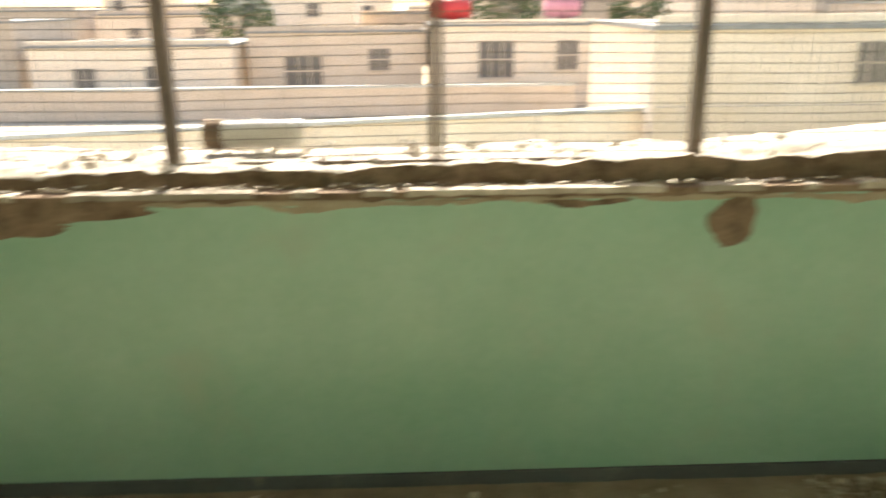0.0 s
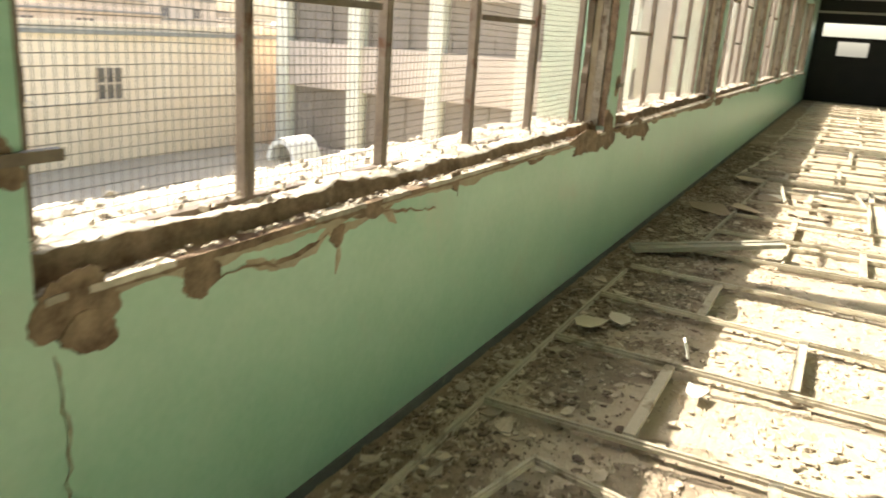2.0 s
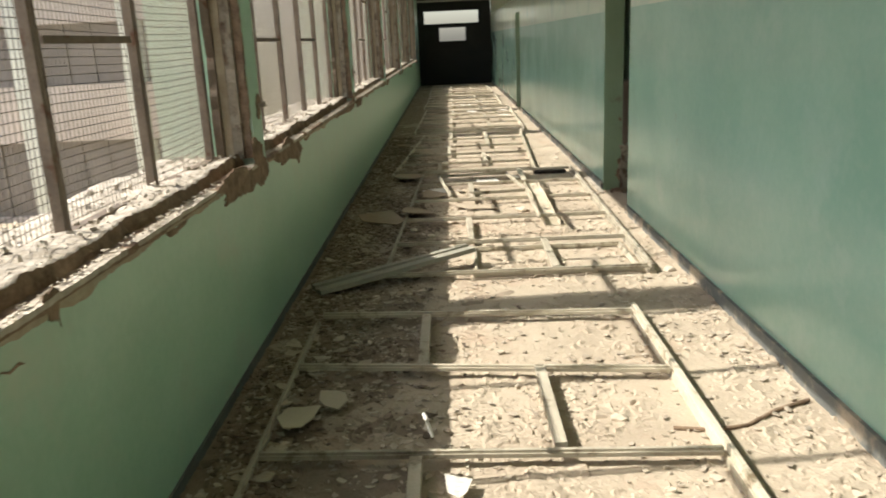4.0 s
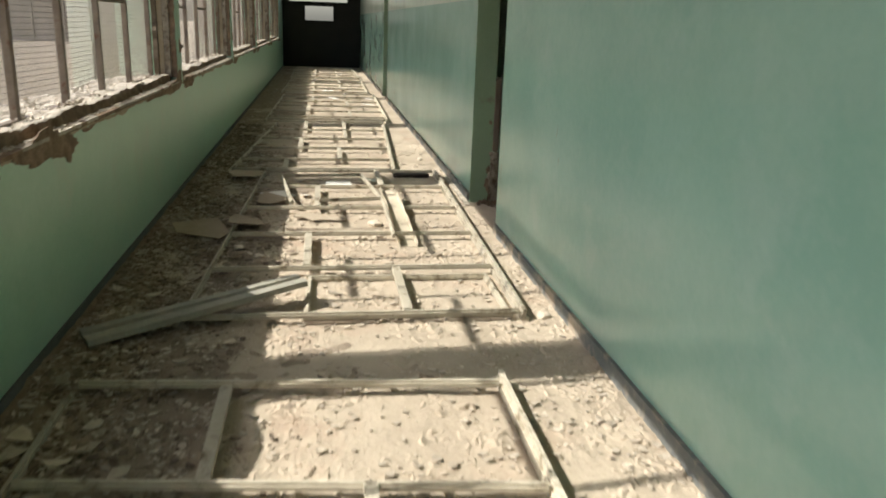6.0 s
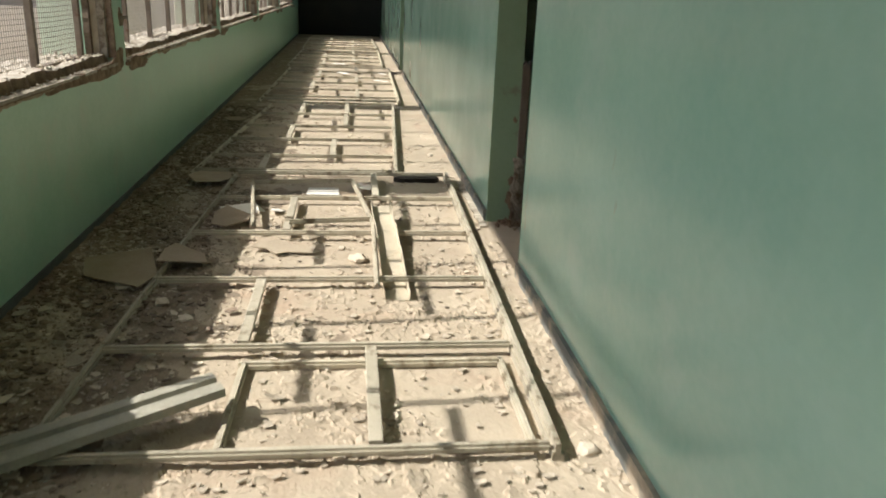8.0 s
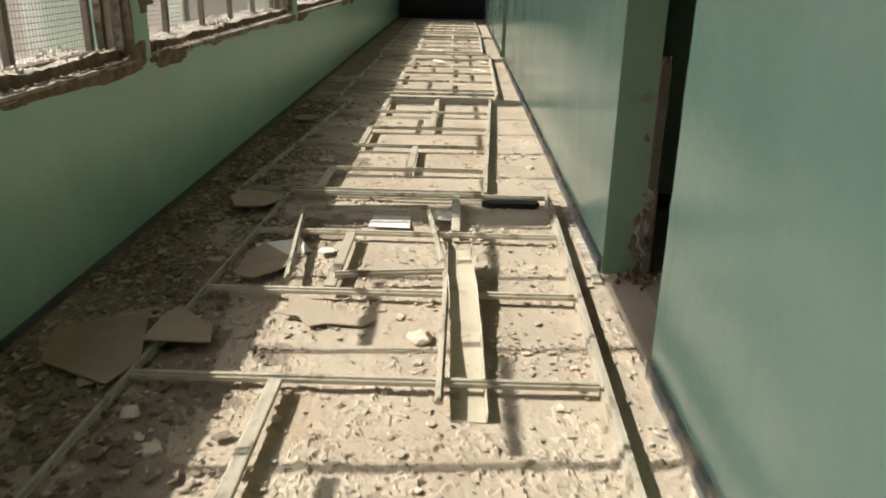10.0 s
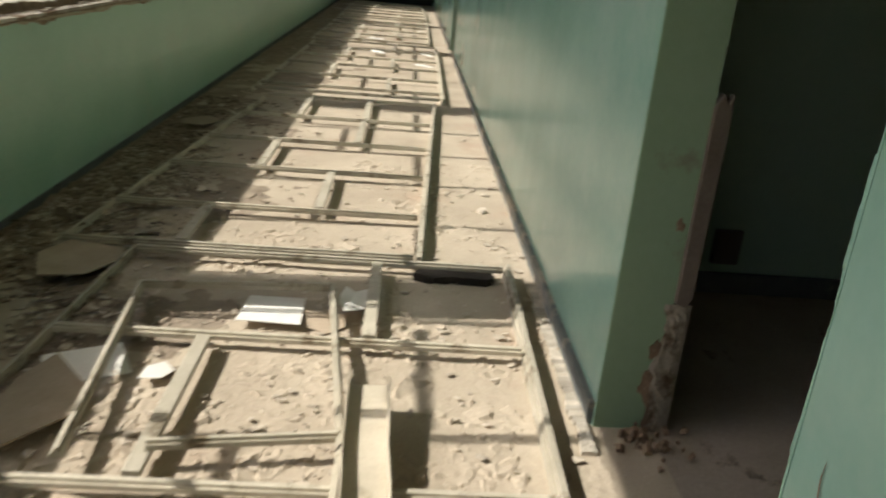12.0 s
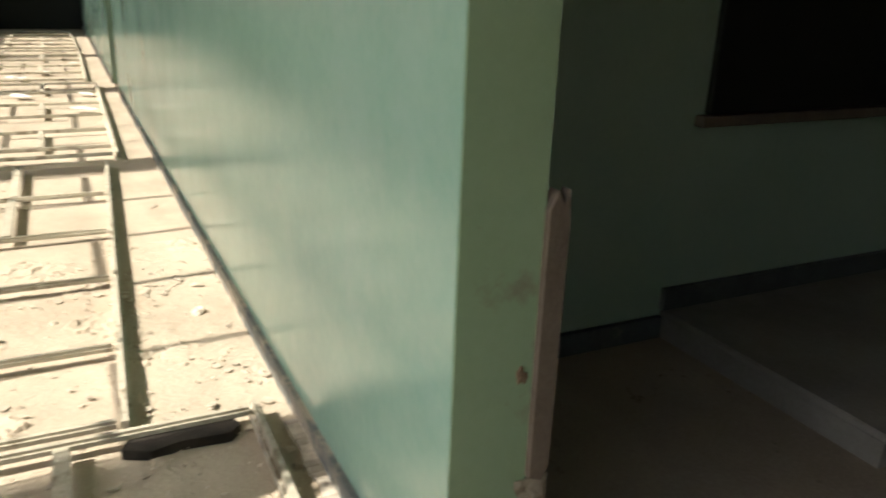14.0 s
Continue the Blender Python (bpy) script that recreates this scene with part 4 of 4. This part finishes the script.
# ---- odd things: a bent tube frame, scraps on the outer sill ----


def tube(name, pts, rad, mat, parent=None, label=""):
    cu = bpy.data.curves.new(name, "CURVE")
    cu.dimensions, cu.bevel_depth, cu.bevel_resolution = "3D", rad, 3
    sp = cu.splines.new("POLY")
    sp.points.add(len(pts) - 1)
    for p, q in zip(sp.points, pts):
        p.co = (*q, 1)
    tmp = bpy.data.objects.new(name, cu)
    me = bpy.data.meshes.new_from_object(tmp)
    bpy.data.objects.remove(tmp)
    me.materials.append(mat)
    me.polygons.foreach_set("use_smooth", [True] * len(me.polygons))
    ob = new(name, me)
    if parent is not None:
        ob.parent = parent
    if label:
        ob["label"] = label
    return ob


desk = empty("tube_frame", "bent brown steel tube frame of a school desk", "desk frame", at=(2.16, 0.99, 0.0))


def elbow(x0, y0, x1, y1, z, up):
    """Points of a rounded bend between an upright at (x0, y0) and a level run at (x1, y1)."""
    pts = [(x0 + (x1 - x0) * (1 - math.cos(a)), y0 + (y1 - y0) * (1 - math.cos(a)), z - 0.10 * (1 - math.sin(a))) for a in np.linspace(0, math.pi / 2, 8)]
    return pts if up else pts[::-1]


tube("top_tube", [(-0.07, 0.05, 0.014)] + elbow(-0.03, 0.025, 0.04, -0.03, 0.70, True) + elbow(0.54, -0.42, 0.47, -0.37, 0.70, False) + [(0.56, -0.43, 0.014)], 0.0125, TUBE, desk)
for x, y in ((0.08, -0.062), (0.41, -0.322)):
    tube("leg", [(x, y, 0.695), (x - 0.02, y + 0.012, 0.014)], 0.0115, TUBE, desk)
tube("stretcher", [(-0.055, 0.04, 0.12), (0.555, -0.428, 0.12)], 0.010, TUBE, desk)
pipe = empty("plastic_pipe", "white plastic pipe offcut with brown end on sill", "pipe", at=(-0.53, 2.57, 1.075))
tube("pipe_body", [(-0.10, 0, 0), (0.02, 0, 0.002), (0.15, 0.01, 0.0)], 0.045, PAPER, pipe)
tube("pipe_end", [(-0.16, 0, 0), (-0.10, 0, 0)], 0.048, MORTAR, pipe, "brown pipe end")
curl = empty("curled_strip", "curled white strip standing on the frame", "scrap", at=(4.74, 1.27, 0.07))
tube("strip", [(0.0, 0.0, 0.0), (0.01, 0.015, 0.05), (0.0, 0.03, 0.10), (-0.02, 0.02, 0.085)], 0.007, PAPER, curl)
cable = empty("cable", "thin dusty cable lying on the floor", "cable", at=(4.85, 0.0, 0.012))
tube("cable_run", [(0.0, 0.30, 0.0), (-0.03, 0.15, 0.0), (0.0, 0.0, 0.0), (0.12, -0.16, 0.0), (0.20, -0.33, 0.0)], 0.009, MORTAR, cable)

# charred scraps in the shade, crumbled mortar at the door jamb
MORTAR_SHADE = material("dark_mortar_scraps_and_shade", (0.12, 0.092, 0.066), (0.26, 0.205, 0.155), 0.9, 12.0, 90, 0.8, per_object=-0.3)
r = random.Random(17)
v, f = [], []
for i in range(45):
    flake(v, f, r, (8.15 + r.gauss(0, 0.25), 1.52 + r.gauss(0, 0.16), 0.012 + abs(r.gauss(0, 0.006))), r.uniform(0.025, 0.10), 0.16)
# Mortar scraps whose dark tone also paints the window-side shade deeper.
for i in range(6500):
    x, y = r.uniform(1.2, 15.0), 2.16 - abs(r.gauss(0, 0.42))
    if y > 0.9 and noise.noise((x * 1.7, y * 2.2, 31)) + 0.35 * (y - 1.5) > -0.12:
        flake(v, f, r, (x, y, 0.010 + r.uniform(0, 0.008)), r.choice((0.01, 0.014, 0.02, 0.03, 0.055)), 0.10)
for i in range(20):
    flake(v, f, r, (11.2 + r.gauss(0, 0.3), 1.95 + r.gauss(0, 0.08), 0.02 + abs(r.gauss(0, 0.012))), r.uniform(0.03, 0.11), 0.2)
loose_mesh("mortar_debris", v, f, MORTAR_SHADE, None, "dark brown mortar scraps among the plaster, also deepening the shaded strip", "debris")
v, f = [], []
for i in range(60):
    s = r.choice((0.01, 0.015, 0.02, 0.035))
    scatter(v, f, r, (9.80 + r.gauss(0, 0.07), -0.54 + r.gauss(0, 0.05), s * 0.2 + abs(r.gauss(0, 0.012))), s, 0.7, 0.6)
loose_mesh("jamb_rubble", v, f, MORTAR, None, "crumbled brown mortar at the door jamb", "rubble")

# ---- outside: yard, school wing, houses ----
GZ = -4.2
bm = bmesh.new()
vs = [bm.verts.new(p) for p in ((-900, YO, GZ), (900, YO, GZ), (900, 1500, GZ), (-900, 1500, GZ))]
bm.faces.new(vs)
tagged(part("ground", bm, SAND), "pale sandy school yard and town ground", "ground", kind="structure")
bm = bmesh.new()
vs = [bm.verts.new(p) for p in ((-900, -900, GZ - 0.02), (900, -900, GZ - 0.02), (900, YO, GZ - 0.02), (-900, YO, GZ - 0.02))]
bm.faces.new(vs)
tagged(part("ground_behind", bm, SAND), "sandy ground behind the school", "ground", kind="structure")


def house(name, label, x0, x1, y0, y1, top, mat, wins=(), parapet=0.25, group=""):
    """A flat-roofed house; wins: (x, z, w, h) openings in the front at y0."""
    e = empty(name, label, "building", group, at=(x0, y0, GZ))
    w, d, h = x1 - x0, y1 - y0, top - GZ
    bx("wall", mat, 0, w, 0, d, 0, h, e)
    bx("roof", CONCRETE, -0.1, w + 0.1, -0.12, d + 0.1, h, h + 0.12, e)
    bx("parapet", mat, 0, w, 0, 0.2, h + 0.12, h + 0.12 + parapet, e)
    for x, z, ww, hh in wins:
        x, z = x - x0, z - GZ
        win = bx("window", VOID, x - ww / 2, x + ww / 2, -0.03, -0.004, z - hh / 2, z + hh / 2, e)
        fr = bmesh.new()
        for c in (-ww / 2, -ww / 6, ww / 6, ww / 2):
            box(fr, x + c - 0.03, x + c + 0.03, -0.07, -0.034, z - hh / 2, z + hh / 2)
        box(fr, x - ww / 2 - 0.1, x + ww / 2 + 0.1, -0.1, -0.034, z - hh / 2 - 0.1, z - hh / 2)
        box(fr, x - ww / 2, x + ww / 2, -0.06, -0.034, z - 0.03, z + 0.03)
        part("window_frame", fr, GREYHOUSE, win)
    return e


# the wing of the school across the yard, with its bands of windows
wing = empty("school_wing", "pale rendered school wing with dark window bands", "building", at=(24.0, 6.5, GZ))
LEN = 12.9
bx("wall", PINKISH, 0.4, 9, 0, LEN, 0, 3.35 - GZ, wing)
for z0, z1 in ((-0.75, 0.80), (2.45, 3.35), (GZ, -2.9)):
    bx("spandrel", PINKISH, 0, 0.396, 0, LEN, z0 - GZ, z1 - GZ, wing)
for k in range(5):
    y = LEN - 0.25 - k * 3.1
    if y > 0:
        bx("column", PALECOL, -0.12, 0.392, y - 0.25, y + 0.25, 0, 3.35 - GZ, wing)
for z0, z1 in ((0.80, 2.45), (-2.9, -0.75)):
    for k in range(4):
        y = LEN - 0.55 - k * 3.1
        win = bx("window", BROWNPANE, 0.30, 0.396, max(0, y - 2.5), y, z0 - GZ, z1 - GZ, wing)
        for j in range(4):
            yy = y - 0.1 - j * 0.75
            bx("mullion", BROWNPANE, 0.24, 0.296, yy - 0.04, yy + 0.04, z0 - GZ, z1 - GZ, win)
bx("roof", CONCRETE, -0.2, 9.2, -0.2, LEN + 0.2, 3.35 - GZ, 3.5 - GZ, wing)

house("long_house", "cream rendered block beyond the yard", 6.2, 27.0, 20.5, 28, 0.75, CREAM, [(12.0, -0.1, 0.95, 1.0), (14.2, -0.6, 1.1, 0.9), (17.5, -0.65, 0.9, 0.9)])
house("town_house", "low brownish flat-roofed town house", 27, 40, 42, 52, 1.2, GREYHOUSE, [(30, 0.2, 1.3, 1.2), (34, 0.2, 1.3, 1.2)], group="town houses")
house("town_house", "ochre flat-roofed hut by the yard", 10.6, 14.6, 44, 49, -0.6, CREAM, [(12.2, -2.2, 1.3, 1.6)], group="town houses")
house("town_house", "cream house with barred window", 0.8, 10.3, 45, 53, 0.2, CREAM, [(4.6, -1.6, 2.0, 2.0), (8.6, -1.4, 1.2, 1.6)], group="town houses")
house("town_house", "grey unrendered block house", -9.5, 0.5, 46, 54, -0.1, GREYHOUSE, [(-6.4, -2.2, 2.2, 1.6), (-2.0, -1.6, 1.2, 1.2)], group="town houses")
house("town_house", "low cream house beyond the yard", -21, -10, 44, 53, -0.7, CREAM, [(-14, -2.4, 1.4, 1.4), (-18, -2.4, 1.2, 1.2)], group="town houses")
house("town_house", "low grey block house beyond the yard", -34, -22, 45, 54, 0.6, GREYHOUSE, [(-25, -1.5, 2.4, 2.2), (-30, -1.5, 1.2, 1.2)], group="town houses")
r = random.Random(21)
for i in range(34):
    a = -70 + i * 5.2 + r.uniform(-2, 2)
    d = r.uniform(62, 100)
    w = r.uniform(6, 12)
    top = 1.5 + r.uniform(-1.5, 1.3) * d / 70
    house("town_house", "far flat-roofed town house", a, a + w, d, d + 8, top, CREAM if i % 3 else GREYHOUSE, [(a + w * 0.25, top - 1.5, 1.1, 1.1), (a + w * 0.7, top - 1.5, 1.1, 1.1)], group="town houses")
house("town_house", "taller cream house against the sky", 20, 29, 58, 66, 4.6, CREAM, [(22, 2.6, 1.2, 1.2), (26, 2.6, 1.2, 1.2)], group="town houses")
house("town_house", "taller cream house against the sky", 4, 10, 66, 74, 4.2, CREAM, [(6, 2.6, 1.2, 1.2)], group="town houses")
yard = bx("yard_wall", GREYHOUSE, -40, 8.4, 41.0, 41.3, GZ, GZ + 1.5)
tagged(yard, "low grey-brown yard wall", "wall")
bx("coping", PLASTER, -40, 8.4, 40.95, 41.35, GZ + 1.5, GZ + 1.62, yard, "pale coping")

ward = empty("boundary_wall", "long cream boundary wall with pale coping across the yard", "wall", at=(6.15, 21.3, GZ))
ward.rotation_euler = (0, 0, math.atan2(3.4, 15.6))
for i in range(14):
    bx("wall_panel", CREAM, -2.9 * (i + 1) + 0.03, -2.9 * i - 0.24, 0.0, 0.2, 0.0, 2.78, ward)
    bx("pillar", CREAM, -2.9 * i - 0.236, -2.9 * i + 0.026, -0.04, 0.24, 0.0, 2.80, ward)
bx("coping", PLASTER, -40.6, 0.06, -0.08, 0.28, 2.804, 2.90, ward, "pale coping")


def tank(mat, label, x, y, z, rad, length):
    e = empty("water_tank", label, "water tank", at=(x, y, z))
    bm = bmesh.new()
    bmesh.ops.create_cone(bm, cap_ends=True, segments=18, radius1=rad, radius2=rad, depth=length, matrix=Matrix.Translation((0, 0, rad + 0.15)) @ Matrix.Rotation(radians(90), 4, "Y"))
    bmesh.ops.bevel(bm, geom=[q for q in bm.edges if len(q.link_faces[0].verts) > 4 or len(q.link_faces[1].verts) > 4], offset=rad * 0.3, segments=2, affect="EDGES")
    part("shell", bm, mat, e, smooth=True)
    bx("cradle", GREYHOUSE, -length * 0.35, -length * 0.2, -rad, rad, 0, 0.3, e)
    bx("cradle", GREYHOUSE, length * 0.2, length * 0.35, -rad, rad, 0, 0.3, e)


tank(REDTANK, "red plastic water tank on a flat roof", 2.2, 47.5, 0.32, 0.62, 2.3)
tank(PINKTANK, "faded pink water tank on a flat roof", 8.7, 47.5, 0.32, 0.7, 2.0)

# ochre base of the long house, rubble in the yard
base = empty("house_plinth", "ochre painted base along the cream block", "wall", at=(6.2, 20.4, GZ))
for i in range(8):
    bx("panel", OCHRE, 2.6 * i, 2.6 * i + 2.585, 0.0, 0.09, 0.0, -1.2 - GZ, base)
tagged(bx("yard_terrace", SAND, 9.5, 23.8, 8.0, 20.39, GZ, -3.0), "raised pale terrace along the cream block", "ground", kind="structure")
shell = empty("white_shell", "curved white tank shell standing in the yard", "tank shell", at=(21.9, 17.0, -2.996))
bm = bmesh.new()
ro, ri, n = 0.58, 0.44, 14
rings = []
for i in range(n + 1):
    a = math.pi * 1.05 * i / n
    rings.append([bm.verts.new(p) for p in ((-0.7, -ro * math.cos(a), ro * 1.35 * math.sin(a)), (0.7, -ro * math.cos(a), ro * 1.35 * math.sin(a)), (0.7, -ri * math.cos(a), ri * 1.35 * math.sin(a)), (-0.7, -ri * math.cos(a), ri * 1.35 * math.sin(a)))])
for p, q in zip(rings, rings[1:]):
    for k in range(4):
        bm.faces.new((p[k], p[(k + 1) % 4], q[(k + 1) % 4], q[k]))
bm.faces.new(rings[0])
bm.faces.new(rings[-1][::-1])
bmesh.ops.recalc_face_normals(bm, faces=bm.faces[:])
part("shell", bm, PAPER, shell)
v, f = [], []
r = random.Random(3)
for i in range(160):
    scatter(v, f, r, (-3.0 + r.gauss(0, 1.1), 31 + r.gauss(0, 0.6), GZ + 0.1 + abs(r.gauss(0, 0.15))), r.uniform(0.15, 0.7), 0.6)
loose_mesh("yard_rubble", v, f, GREYHOUSE, None, "heap of grey rubble in the yard", "rubble")


def tree(x, y, z, h, seed):
    r = random.Random(seed)
    e = empty("tree", "dusty dark green tree among the houses", "tree", "town trees", at=(x, y, z))
    bm = bmesh.new()
    bmesh.ops.create_cone(bm, cap_ends=True, segments=8, radius1=0.22, radius2=0.1, depth=h * 0.6, matrix=Matrix.Translation((0, 0, h * 0.3)))
    for k in range(5):
        a = k * 1.3
        bmesh.ops.create_cone(bm, cap_ends=True, segments=6, radius1=0.09, radius2=0.03, depth=h * 0.4, matrix=Matrix.Translation((math.cos(a) * h * 0.1, math.sin(a) * h * 0.1, h * 0.66)) @ Matrix.Rotation(a, 4, "Z") @ Matrix.Rotation(0.6, 4, "Y"))
    part("trunk", bm, BARK, e)
    verts, faces = [], []
    for i in range(900):
        c = Vector((r.gauss(0, 1), r.gauss(0, 1), r.gauss(0, 0.7))).normalized() * r.uniform(0.4, 1) ** 0.5
        k = 1 + 0.35 * noise.noise(c * 2 + Vector((seed, 0, 0)))
        p = Vector((c.x * h * 0.36 * k, c.y * h * 0.36 * k, h * 0.72 + c.z * h * 0.32 * k))
        q = Euler((r.uniform(0, 6), r.uniform(0, 6), r.uniform(0, 6))).to_matrix()
        s = r.uniform(0.12, 0.26)
        n0 = len(verts)
        for u, v in ((-1, 0), (0, -0.5), (1, 0), (0, 0.5)):
            verts.append(tuple(p + q @ Vector((u * s, v * s, 0))))
        faces.append((n0, n0 + 1, n0 + 2, n0 + 3))
    me = bpy.data.meshes.new("crown")
    me.from_pydata(verts, [], faces)
    me.materials.append(LEAF)
    new("crown", me).parent = e


for i, (x, y, h) in enumerate(((6.5, 57, 7.4), (-12, 56, 6.8), (-32, 57, 7.5), (15.5, 56, 6.4), (33, 55, 6.6))):
    tree(x, y, GZ, h, i)
